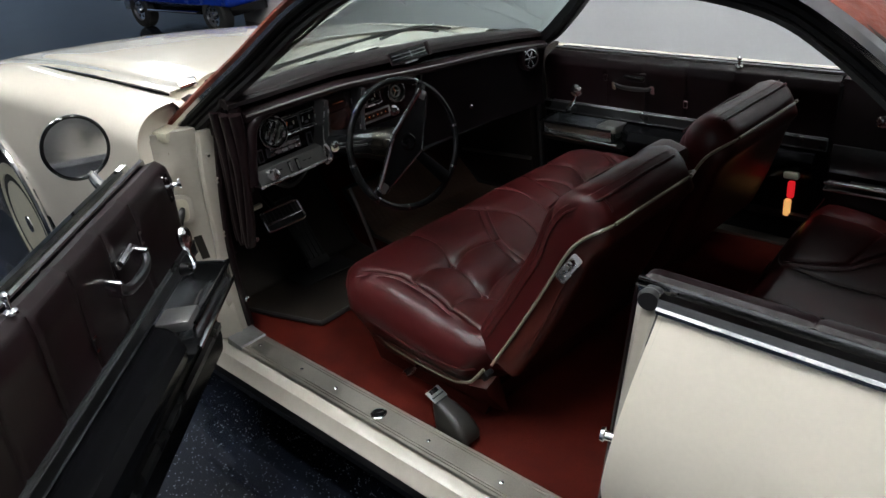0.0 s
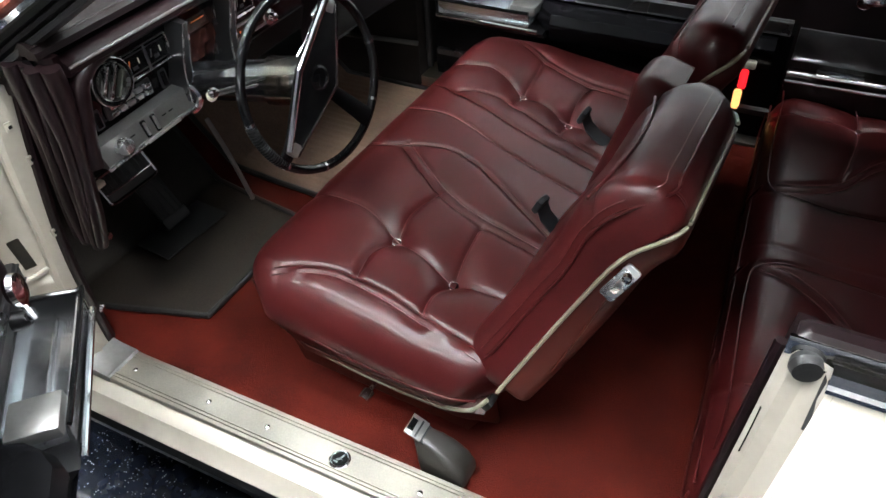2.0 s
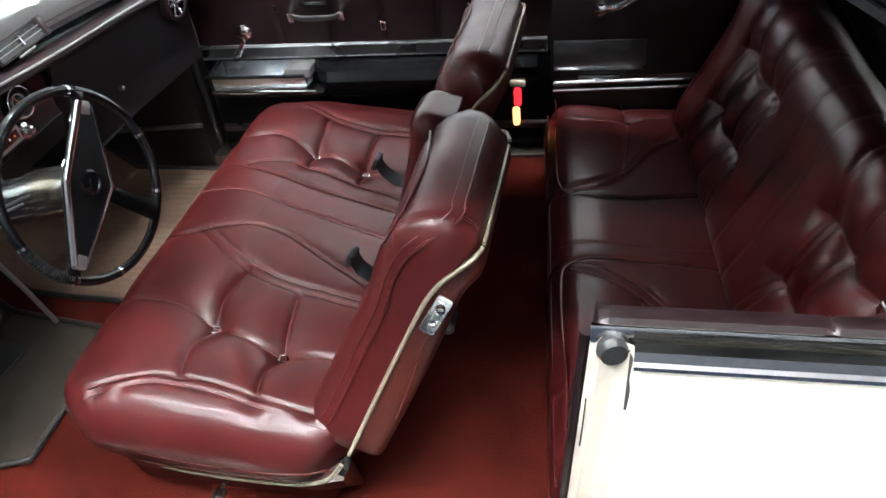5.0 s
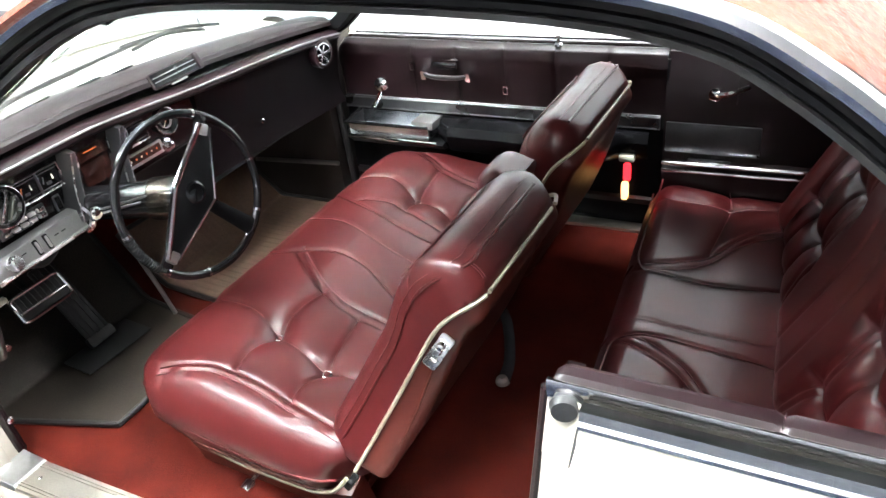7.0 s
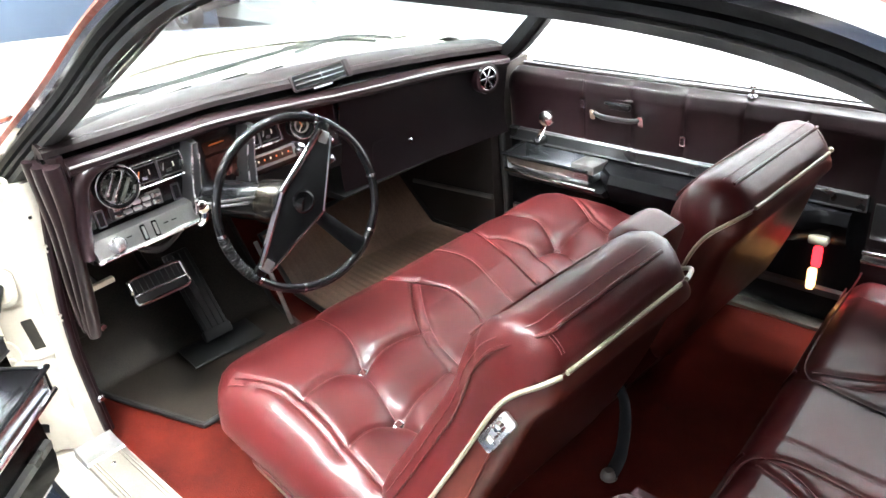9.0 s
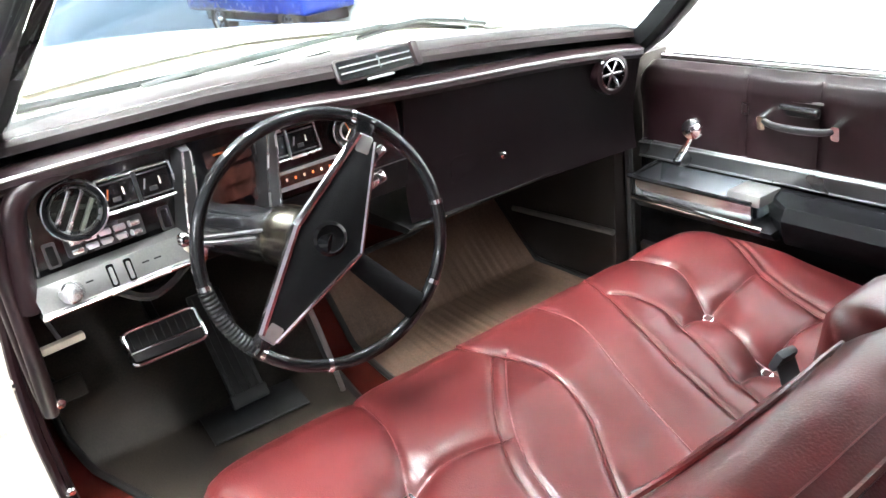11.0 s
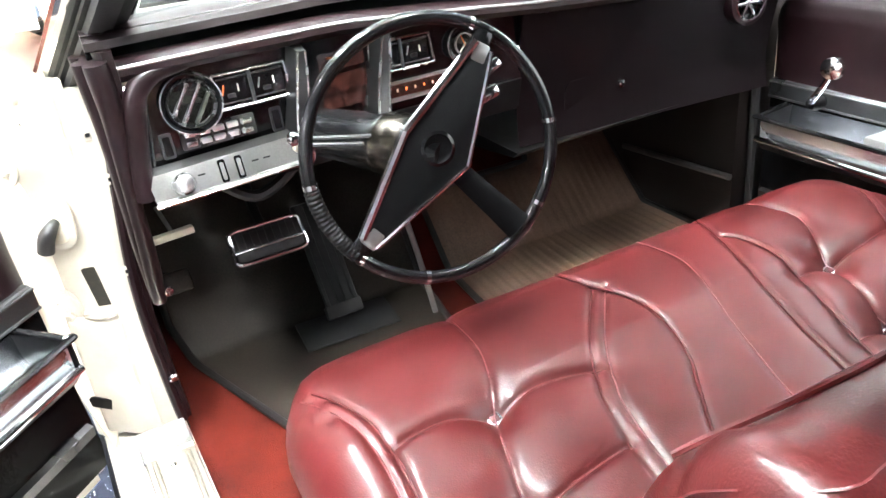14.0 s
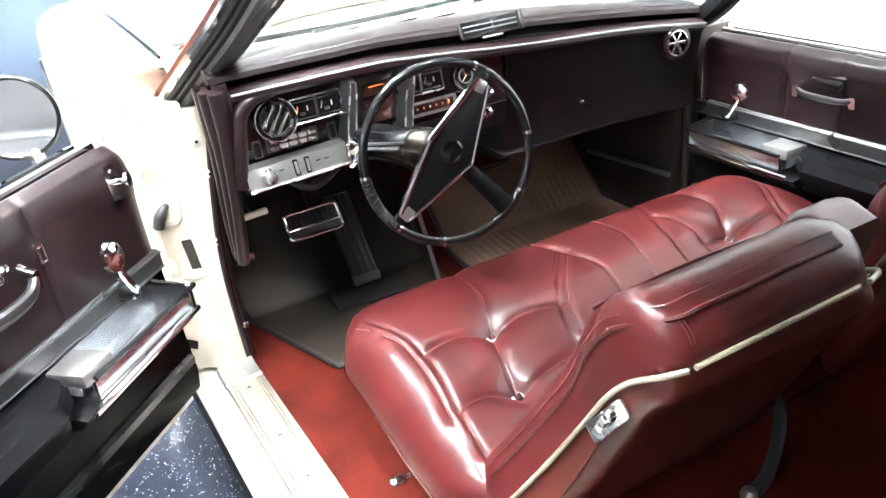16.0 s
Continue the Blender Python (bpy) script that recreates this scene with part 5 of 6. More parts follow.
def rear_back_place(p):
    th = radians(27)
    return Vector((0.47 + math.sin(th) * p.x - math.cos(th) * p.z, p.y, 0.46 + math.cos(th) * p.x + math.sin(th) * p.z))


def rear_back_top(h, y):
    """Square tufted fields between two plain side bolsters, with a smooth middle."""
    s = abs(y - 0.02)
    wave = 0.05 * math.sin(h * 6)
    z = 0.12 + 0.02 * math.exp(-((h - 0.44) / 0.08) ** 2) + 0.022 * math.exp(-((s - 0.61) / 0.06) ** 2)
    for line, deep in ((s - 0.17 - wave, 0.008), (s - 0.20 - wave, 0.005), (s - 0.54, 0.010), (s - 0.655, 0.005)):
        z += groove(line, 0.007, deep) + groove(line, 0.026, 0.005)
    if 0.17 < s < 0.56:
        fade = min(1.0, (s - 0.17) / 0.03, (0.56 - s) / 0.03)
        for hb in (0.17, 0.34):
            d = h - hb - 0.010 * math.sin(s * 30)
            z += (groove(d, 0.030, 0.010) + groove(d, 0.007, 0.008)) * fade
            for sb in (0.33, 0.46):
                z += groove(math.hypot(h - hb, s - sb), 0.045, 0.012) * fade
        for sb in (0.33, 0.46):
            z += (groove(s - sb, 0.030, 0.010) + groove(s - sb, 0.007, 0.008)) * fade
    else:
        z += groove(abs(y) - 0.06, 0.008, 0.004)
    return z + 0.003 * noise.noise((h * 8, y * 8, 14))


rb = part("backrest", pillow(0.0, 0.52, -0.64, 0.76, rear_back_top, 0.0, edge=0.06, nx=110, ny=220, corner=0.08, frame_of=rear_back_place), LEATHER, rear_seat, "tufted burgundy leather rear backrest", flat_angle=75)
for side in (1, -1):
    for hb in (0.17, 0.34):
        for sb in (0.33, 0.46):
            p = rear_back_place(Vector((hb, 0.02 + sb * side, rear_back_top(hb, 0.02 + sb * side) + 0.001)))
            square_button(rb, p, (-0.89, 0, 0.45))
part("rest_panel", loft([[(0.60, y, 0.62), (0.70, y, 0.88), (0.62, y, 0.90), (0.50, y, 0.64)] for y in (-0.16, 0.20)]), LEATHER, rear_seat, "folded centre armrest")
for hh in (0.0, 0.03):
    part("rest_chrome", tube([(0.585 + 0.0, -0.10 + hh * 0.4, 0.86 + hh), (0.585, 0.0, 0.90 + hh)], 0.006, 4, 8), CHROME, rear_seat, "chrome bar on the armrest")
belt_r = thing("rear_seat_belt", "dark folded seat belt end on the rear seat", "seat belt", pose(1.125, -0.165, 0.540, 0, 0, 20))
part("webbing", box((0.055, 0.040, 0.010), (0, 0, 0.002), 0.004, (0, -14, 0)), BELT, belt_r)
part("tongue", box((0.030, 0.026, 0.012), (-0.030, 0.012, 0.004), 0.004, (0, -20, 20)), BLACK, belt_r)

# ---------------------------------------------------------------- belts on the front seat


def belt_buckle(at, turn):
    b = thing("seat_belt", "blue-black seat belt end tucked between the cushions", "seat belt", pose(*at, 0, 0, turn), "front seat belts")
    part("webbing", loft([[(x, -0.022, z), (x, 0.022, z), (x, 0.022, z + 0.005), (x, -0.022, z + 0.005)] for x, z in ((0.06, 0.0), (0.03, 0.012), (-0.002, 0.036), (-0.012, 0.060))]), BELT, b)
    part("buckle", box((0.016, 0.040, 0.040), (-0.018, 0, 0.068), 0.005, (0, 25, 0)), BELT, b)
    part("clip", box((0.006, 0.03, 0.012), (-0.027, 0, 0.058), 0.002, (0, 25, 0)), SILVER, b)
    return b


belt_buckle((0.300, -0.165, 0.594), -10)
belt_buckle((0.255, 0.225, 0.598), -6)

retractor = thing("belt_retractor", "grey plastic belt retractor boot with steel tongue on the carpet", "seat belt", pose(0.275, -0.685, 0.325, 0, 0, 2))
boot_rings = []
for bx, bz, w, d, r in ((0.035, -0.004, 0.055, 0.036, 0.016), (0.034, 0.012, 0.056, 0.037, 0.018), (0.026, 0.034, 0.053, 0.036, 0.020), (0.014, 0.056, 0.044, 0.033, 0.020), (-0.002, 0.074, 0.032, 0.027, 0.016), (-0.016, 0.084, 0.022, 0.021, 0.012), (-0.020, 0.087, 0.012, 0.014, 0.008)):
    boot_rings.append([(bx + px, py, bz) for px, py in rounded_rect(2 * w, 2 * d, r, 4)])
part("boot", loft(boot_rings), BOOT_GREY, retractor, "grey plastic boot", flat_angle=60)
part("tongue", box((0.040, 0.05, 0.004), (-0.035, 0, 0.098), 0.0015, (0, 25, 0)), SILVER, retractor, "steel tongue")
part("tongue_slot", box((0.014, 0.030, 0.005), (-0.045, 0, 0.1025), 0.001, (0, 25, 0)), BLACK, retractor)
part("strap", box((0.03, 0.045, 0.006), (-0.02, 0, 0.088), 0.002, (0, 35, 0)), BELT, retractor)

rear_buckle = thing("floor_seat_belt", "dark seat belt and buckle anchored behind the front seat", "seat belt", pose(0.43, 0.0, 0.31))
part("webbing", tube([(0.02, -0.03, 0.0), (0.03, 0.0, 0.06), (0.01, 0.04, 0.16), (-0.03, 0.05, 0.22)], 0.021, 18, 8, flat=0.16), BELT, rear_buckle)
part("anchor", lathe([(0.020, 0), (0.018, 0.012), (0.010, 0.02)], pose(0.02, -0.035, 0.0), 14), SILVER, rear_buckle, "steel anchor bolt")

# ---------------------------------------------------------------- dashboard
dash = thing("dashboard", "dark burgundy padded dashboard with black instrument cluster", "dashboard")


def lip_z(y):
    return dash_z(y) - 0.034 - 0.012 * math.exp(-((y - 0.05) / 0.3) ** 2)


YS = span(-0.735, 0.70, 40)
part("top_pad", loft([[(-0.66, y, dash_z(y) - 0.045), (-0.645, y, dash_z(y) - 0.008), (-0.62, y, dash_z(y) + 0.006), (-0.56, y, dash_z(y) + 0.014), (-0.49, y, dash_z(y) + 0.010), (-0.468, y, dash_z(y) - 0.004), (-0.466, y, dash_z(y) - 0.016), (-0.50, y, dash_z(y) - 0.022), (-0.65, y, dash_z(y) - 0.06)] for y in YS]), DASH_PAD, dash, "padded burgundy dashboard top")
part("pad_stitch", tube([(-0.476, y, dash_z(y) + 0.006) for y in YS], 0.0014, 60, 4), LEATHER_DARK, dash)
part("groove_face", loft([[(-0.51, y, dash_z(y) - 0.015), (-0.50, y, dash_z(y) - 0.015), (-0.475, y, lip_z(y) - 0.004), (-0.52, y, lip_z(y) - 0.004)] for y in YS]), BLACK, dash, "dark gloss groove under the pad")
lip_ys = span(-0.700, 0.685, 40)
part("lower_roll", loft([[(-0.50, y, lip_z(y) + 0.002), (-0.452, y, lip_z(y) + 0.001), (-0.437, y, lip_z(y) - 0.007), (-0.436, y, lip_z(y) - 0.020), (-0.446, y, lip_z(y) - 0.030), (-0.50, y, lip_z(y) - 0.034)] for y in lip_ys]), LEATHER_DARK, dash, "padded burgundy roll above the instruments")
part("roll_bead", tube([(-0.438, y, lip_z(y) - 0.008) for y in lip_ys], 0.0032, 60, 6), SILVER, dash, "thin bright bead along the roll")
part("side_roll", tube([(-0.452, -0.600, 1.100), (-0.450, -0.655, 1.094), (-0.449, -0.686, 1.068), (-0.450, -0.700, 1.02), (-0.454, -0.712, 0.95), (-0.457, -0.716, 0.90)], lambda s: 0.010 + 0.008 * min(1.0, s * 4), 40, 12), LEATHER_DARK, dash, "padded burgundy cluster side")
for k in range(5):
    sway = 0.010 * math.sin(k * 2.3)
    out = 0.014 * (k % 2)
    part("end_fold", tube([(-0.450 - 0.030 * k, -0.728 - out, 1.125), (-0.452 - 0.030 * k, -0.726 - out, 1.05), (-0.456 - 0.030 * k + sway, -0.734 - 0.7 * out, 0.95), (-0.480 - 0.025 * k, -0.740 - 0.5 * out, 0.80 - 0.012 * (k % 3)), (-0.505 - 0.018 * k, -0.746, 0.69 - 0.01 * (k % 2))], lambda s: 0.0185 - 0.007 * s + 0.002 * math.sin(s * 9), 30, 12), LEATHER_DARK, dash, "gathered burgundy vinyl fold")
part("fold_button", lathe([(0.009, 0), (0.008, 0.005), (0.0, 0.007)], facing((-0.500, -0.728, 0.705), (1, 0.2, 0.1)), 12), CHROME, dash, "chrome fastener of the vinyl")
part("end_cap", loft([[(-0.470, -0.725, z1), (-0.455, -0.715, z1), (-0.455, -0.70, z1), (-0.80, -0.70, z1), (-0.80, -0.745, z1), (-0.60, -0.742, z1)] for z1 in (1.04, 1.07, 1.10, 1.138)]), LEATHER_DARK, dash, "padded burgundy dashboard end")
# passenger side face, its round vent and glove box


def face_point(u, v):
    y = 0.015 + 0.675 * u
    z0 = lip_z(y) - 0.028
    z1 = 0.775 - 0.02 * u
    z = z0 + (z1 - z0) * v
    x = -0.452 - 0.035 * math.sin(v * math.pi / 2) + 0.02 * v ** 4 - 0.03 * v * (1 - u)
    return (x, y, z)


part("passenger_face", grid(face_point, 40, 20), DASH_VINYL, dash, "plain burgundy passenger side face")
part("under_panel", loft([[(-0.48, y, 0.77), (-0.50, y, 0.755), (-0.90, y, 0.70), (-0.90, y, 0.76)] for y in span(0.0, 0.69, 3)]), BLACK_SATIN, dash, "black panel below the dashboard")
part("glove_box", extrude(rounded_rect(0.34, 0.085, 0.02), 0.004, facing((-0.4985, 0.30, 0.846), (1, 0, -0.12))), DASH_VINYL, dash, "glove box door")
part("glove_knob", lathe([(0.009, 0), (0.008, 0.008), (0.004, 0.011)], facing((-0.490, 0.27, 0.855), (1, 0, 0)), 14), CHROME, dash, "small glove box lock")
part("tag", box((0.008, 0.016, 0.05), (-0.535, 0.333, 0.772), 0.003, (0, 10, -20)), IVORY, dash, "small cream tag hanging below")
vm = facing((-0.440, 0.572, 0.972), (1, -0.10, 0.05))
vent = part("side_vent", lathe([(0.046, -0.02), (0.048, 0.0), (0.046, 0.010), (0.038, 0.012), (0.035, 0.004), (0.034, -0.015)], vm, 32), LEATHER_DARK, dash, "round air vent")
part("vent_ring", lathe([(0.0345, -0.012), (0.036, 0.011), (0.033, 0.012), (0.031, -0.010)], vm, 32), CHROME, vent)
part("vent_bowl", lathe([(0.032, -0.012), (0.032, -0.005)], vm, 24), BLACK, vent)
for a in (0, 60, 120):
    part("vent_blade", box((0.060, 0.006, 0.010), (0, 0, 0), 0.001, (0, 0, a)), CHROME, vent).matrix_world = vm @ pose(0, 0, 0.002)
part("vent_tip", lathe([(0.005, 0), (0.006, 0.008), (0.003, 0.012)], facing((-0.433, 0.534, 1.006), (1, 0, 0)), 10), CHROME, vent)
# defroster grille on top
VC = Vector((-0.471, -0.026, dash_z(-0.026) - 0.003))
vt = facing(VC, (0.90, 0.06, 0.42), (-0.42, 0, 0.9))
dv = part("top_vent", extrude(rounded_rect(0.180, 0.046, 0.008), 0.006, vt @ Matrix.Translation((0, 0, -0.004)), bevel=0.002), LEATHER_DARK, dash, "central air vent in the dashboard top")
part("vent_opening", extrude(rounded_rect(0.168, 0.036, 0.005), 0.003, vt @ Matrix.Translation((0, 0, 0.001))), BLACK, dv, "dark vent opening")
for k in (-1, 1):
    part("vane", box((0.160, 0.0018, 0.006), (0, 0.006 * k, 0.005), 0), SILVER, dv).matrix_world = vt
part("vane_post", box((0.004, 0.024, 0.007), (0.004, 0, 0.006), 0), CHROME, dv).matrix_world = vt
part("vent_cap", box((0.016, 0.050, 0.016), (0.094, 0, 0.004), 0.005), LEATHER_DARK, dv).matrix_world = vt
part("vent_sill", box((0.062, 0.005, 0.005), (0.0, -0.027, 0.004), 0.002), SILVER, dv, "bright strip below the vent").matrix_world = vt
for k, yy in enumerate((-0.20, -0.09, -0.36)):
    part("defroster_slot", box((0.024, 0.085, 0.004), (-0.604, yy, dash_z(yy) + 0.0085), 0.0015, (0, -9, 3)), BLACK, dash, "dark defroster slot")

# instrument cluster
clu = part("instrument_panel", loft([[(-0.487, -0.690, 0.93), (-0.470, -0.672, 1.100), (-0.470, 0.020, 1.075), (-0.487, 0.020, 0.92)], [(-0.56, -0.690, 0.93), (-0.56, -0.672, 1.100), (-0.56, 0.020, 1.075), (-0.56, 0.020, 0.92)]]), BLACK, dash, "glossy black instrument face", smooth=False)
for a, b in (((-0.466, -0.668, 1.092), (-0.466, -0.40, 1.090)), ((-0.466, -0.668, 1.092), (-0.482, -0.688, 0.94)), ((-0.466, -0.16, 1.072), (-0.468, 0.01, 1.060))):
    part("cluster_rim", tube([a, b], 0.0028, 2, 6), SATIN, clu)


def on_face(y, z):
    return Vector((-0.470 - 0.017 * (1.09 - z) / 0.16, y, z))


FN = (1, 0, 0.10)
WINE_GLASS = material("wine_tinted_window", (0.020, 0.0065, 0.005), 0.12, vary=0.2, scale=20)


def dial(y, z, r, label, kind):
    m = facing(on_face(y, z), FN)
    d = part("dial", lathe([(r, -0.01), (r * 1.02, 0.010), (r * 0.98, 0.016), (r * 0.90, 0.015), (r * 0.80, 0.004)], m, 40), BLACK, clu, label)
    part("dial_rim", tube([m @ Vector((r * 1.0 * math.cos(k), r * 1.0 * math.sin(k), 0.013)) for k in span(0, 2 * math.pi * 47 / 48, 48)], 0.0022, 48, 8, closed=True), SATIN, d, "bright outer ring")
    part("dial_face", lathe([(r * 0.84, 0.0), (r * 0.84, 0.004)], m, 32), DIAL, d)
    if kind == "vent":
        part("inner_ring", lathe([(r * 0.82, 0.002), (r * 0.83, 0.016), (r * 0.78, 0.019), (r * 0.73, 0.014), (r * 0.72, 0.002)], m, 40), SATIN, d, "bright inner ring")
        for k in (-1, 0, 1):
            part("blade", box((0.0055, r * (1.42 - 0.28 * abs(k)), 0.012), (0, 0, 0), 0.001, (0, 0, -35)), SATIN if k < 1 else DIAL, d).matrix_world = m @ pose(0, 0, 0.012) @ pose(0.018 * k * math.cos(radians(-35)), 0.018 * k * math.sin(radians(-35)), 0)
    else:
        part("inner_ring", lathe([(r * 0.55, 0.002), (r * 0.56, 0.010), (r * 0.50, 0.010), (r * 0.49, 0.002)], m, 32), SILVER, d)
        for a in (20, 140):
            part("hand", box((0.0015, r * 0.6, 0.001), (0, r * 0.2, 0), 0), ORANGE if a == 20 else IVORY, d).matrix_world = m @ pose(0, 0, 0.008, 0, 0, a)
    return d


dial(-0.607, 1.030, 0.048, "round chrome air vent with twin blades", "vent")
dial(-0.105, 1.020, 0.036, "round chrome clock", "clock")


def gauge(y, z, w, h, warm):
    m = facing(on_face(y, z), FN)
    g = part("gauge", extrude(rounded_rect(w, h, 0.003), 0.005, m), BLACK, clu, "small rectangular gauge")
    for dy in (-h / 2, h / 2):
        part("gauge_edge", box((w, 0.0022, 0.003), (0, 0, 0), 0.0008), BAND, g).matrix_world = m @ pose(0, dy, 0.0065)
    part("needle", box((0.0022, h * 0.42, 0.001), (0, 0, 0), 0), ORANGE if warm else SILVER, g).matrix_world = m @ pose(-w * 0.34, 0.002, 0.0062, 0, 0, -18)
    part("pointer", box((0.0022, h * 0.30, 0.001), (0, 0, 0), 0), IVORY, g).matrix_world = m @ pose(w * 0.16, h * 0.05, 0.0062)
    part("scale_bar", box((w * 0.26, 0.007, 0.001), (0, 0, 0), 0), BAND, g).matrix_world = m @ pose(-w * 0.10, -h * 0.22, 0.0062)
    return g


def gauge_pair(y0, y1, z, w, h, warm):
    for gy in (y0, y1):
        gauge(gy, z, w, h, warm and gy == y0)
    yc, half = (y0 + y1) / 2, (y1 - y0) / 2 + w / 2 + 0.005
    m = facing(on_face(yc, z), FN)
    top, low = half, half + 0.004
    corners = [m @ Vector(c) for c in ((-low, -h / 2 - 0.008, 0.006), (low, -h / 2 - 0.008, 0.006), (top, h / 2 + 0.008, 0.006), (-top, h / 2 + 0.008, 0.006))]
    rim = part("gauge_frame", tube([corners[0], corners[1]], 0.0028, 2, 6), SATIN, clu, "bright frame round the twin gauges")
    for k in (1, 2, 3):
        part("frame_bar", tube([corners[k], corners[(k + 1) % 4]], 0.0028, 2, 6), SATIN, rim)
    part("frame_bar", box((0.006, h + 0.014, 0.004), (0, 0, 0), 0.001), BAND, rim).matrix_world = m @ pose(0, 0, 0.006)


gauge_pair(-0.536, -0.476, 1.036, 0.050, 0.040, True)
gauge_pair(-0.262, -0.204, 1.030, 0.048, 0.038, False)
for gz in (1.045, 1.005, 0.975):
    part("speed_window", extrude(rounded_rect(0.085, 0.030, 0.004), 0.004, facing(on_face(-0.345, gz), FN)), WINE_GLASS, clu, "dark speedometer window")
part("speed_line", box((0.002, 0.040, 0.002), on_face(-0.352, 1.052) + Vector((0.007, 0, 0)), 0), ORANGE, clu, "orange speedometer line")
for yy, lean in ((-0.425, 8), (-0.275, 6)):
    fin = part("divider", loft([[(-0.474, yy - 0.012, 1.090), (-0.424, yy - 0.006, 1.084), (-0.424, yy + 0.006, 1.084), (-0.474, yy + 0.012, 1.090)], [(-0.476, yy - 0.020, 1.04), (-0.432, yy - 0.014, 1.035), (-0.432, yy + 0.004, 1.035), (-0.476, yy + 0.010, 1.04)], [(-0.478, yy - 0.028, 0.99), (-0.438, yy - 0.022, 0.985), (-0.438, yy - 0.002, 0.985), (-0.478, yy + 0.004, 0.99)], [(-0.485, yy - 0.044, 0.925), (-0.425, yy - 0.038, 0.915), (-0.425, yy - 0.016, 0.915), (-0.485, yy - 0.008, 0.925)]]), BAND, clu, "curved chrome divider fin")
    for side in (-1, 1):
        part("fin_edge", tube([(-0.423, yy + 0.006 * side, 1.084), (-0.431, yy - 0.005 + 0.009 * side, 1.035), (-0.437, yy - 0.012 + 0.010 * side, 0.985), (-0.424, yy - 0.027 + 0.011 * side, 0.915)], 0.0022, 20, 6), SATIN, fin)
# push-button panel and bright switch strip
pb = part("button_panel", extrude(rounded_rect(0.125, 0.036, 0.003), 0.006, facing(on_face(-0.575, 0.972), FN)), BAND, clu, "chrome push-button panel")
for k in range(5):
    for dz in (-0.007, 0.009):
        part("push_button", box((0.010, 0.019, 0.009), on_face(-0.575 + 0.0235 * (k - 2), 0.972 + dz) + Vector((0.010, 0, 0)), 0.002), SATIN, pb)
for yy in (-0.660, -0.475):
    part("side_switch", extrude(rounded_rect(0.020, 0.042, 0.003), 0.005, facing(on_face(yy, 0.968), FN)), BAND, clu, "small upright switch plate")
    part("side_slot", extrude(rounded_rect(0.012, 0.032, 0.002), 0.003, facing(on_face(yy, 0.968) + Vector((0.004, 0, 0)), FN)), BLACK, clu)
sw = part("switch_strip", loft([[(-0.475, -0.712, 0.940), (-0.446, -0.708, 0.936), (-0.432, -0.704, 0.896), (-0.436, -0.702, 0.886), (-0.50, -0.706, 0.884)], [(-0.475, -0.452, 0.948), (-0.446, -0.452, 0.944), (-0.430, -0.456, 0.904), (-0.434, -0.458, 0.894), (-0.50, -0.455, 0.892)]]), STRIP, clu, "brushed bright switch strip", smooth=False)
part("strip_edge", tube([(-0.431, -0.706, 0.889), (-0.429, -0.455, 0.897)], 0.004, 2, 6), SATIN, sw)
part("strip_end", tube([(-0.435, -0.450, 0.95), (-0.425, -0.442, 0.925), (-0.428, -0.445, 0.90), (-0.44, -0.455, 0.885)], 0.009, 12, 8), CHROME, sw)
part("light_knob", lathe([(0.019, 0), (0.018, 0.016), (0.014, 0.022), (0.004, 0.024)], facing((-0.437, -0.655, 0.915), (0.95, 0, 0.32)), 22), SATIN, sw, "round chrome light knob")
for yy in (-0.590, -0.562):
    part("thumb_slot", extrude(rounded_rect(0.012, 0.038, 0.003), 0.004, facing((-0.4385, yy, 0.918), (0.95, 0, 0.32))), BLACK, sw)
    part("thumb_wheel", extrude(rounded_rect(0.006, 0.030, 0.003), 0.007, facing((-0.4375, yy, 0.918), (0.95, 0, 0.32))), SILVER, sw)
for yy in (-0.625, -0.535, -0.515):
    part("legend_bar", box((0.001, 0.012, 0.0025), (-0.4375, yy, 0.922), 0, (0, -18, 0)), BLACK_SATIN, sw)
radio = part("radio", extrude(rounded_rect(0.15, 0.036, 0.003), 0.010, facing(on_face(-0.21, 0.962), FN)), SILVER, clu, "chrome framed radio dial")
part("radio_face", extrude(rounded_rect(0.12, 0.022, 0.002), 0.003, facing(on_face(-0.205, 0.965) + Vector((0.009, 0, 0)), FN)), WINE_GLASS, radio)
for k in range(6):
    part("radio_mark", box((0.001, 0.003, 0.005), on_face(-0.25 + 0.018 * k, 0.966) + Vector((0.0135, 0, 0)), 0), ORANGE if k % 2 else IVORY, radio)
for yy in (-0.295, -0.12):
    part("radio_knob", lathe([(0.020, 0), (0.019, 0.012), (0.011, 0.014), (0.010, 0.03), (0.006, 0.032)], facing(on_face(yy, 0.955), FN), 20), CHROME, radio, "chrome radio knob")
part("lower_black", loft([[(-0.48, y, 0.925), (-0.50, y, 0.86), (-0.80, y, 0.83), (-0.80, y, 0.93)] for y in (-0.70, -0.2, 0.02)]), BLACK_SATIN, dash, "dark underside of the dashboard")
part("hose", tube([(-0.60, -0.60, 0.86), (-0.58, -0.52, 0.80), (-0.60, -0.42, 0.84)], 0.012, 16, 8), RUBBER, dash)

# ---------------------------------------------------------------- steering wheel
WN = Vector((0.965, -0.10, 0.22)).normalized()
WC = Vector((-0.203, -0.312, 0.945))
wm = facing(WC, WN)
steer = thing("steering_wheel", "thin black steering wheel with chrome edged diamond hub", "steering wheel", wm)
WR = 0.196
part("rim", tube([(WR * math.cos(a), WR * math.sin(a), 0) for a in span(0, 2 * math.pi * 71 / 72, 72)], 0.0105, 72, 12, closed=True), BLACK, steer, "glossy black rim")
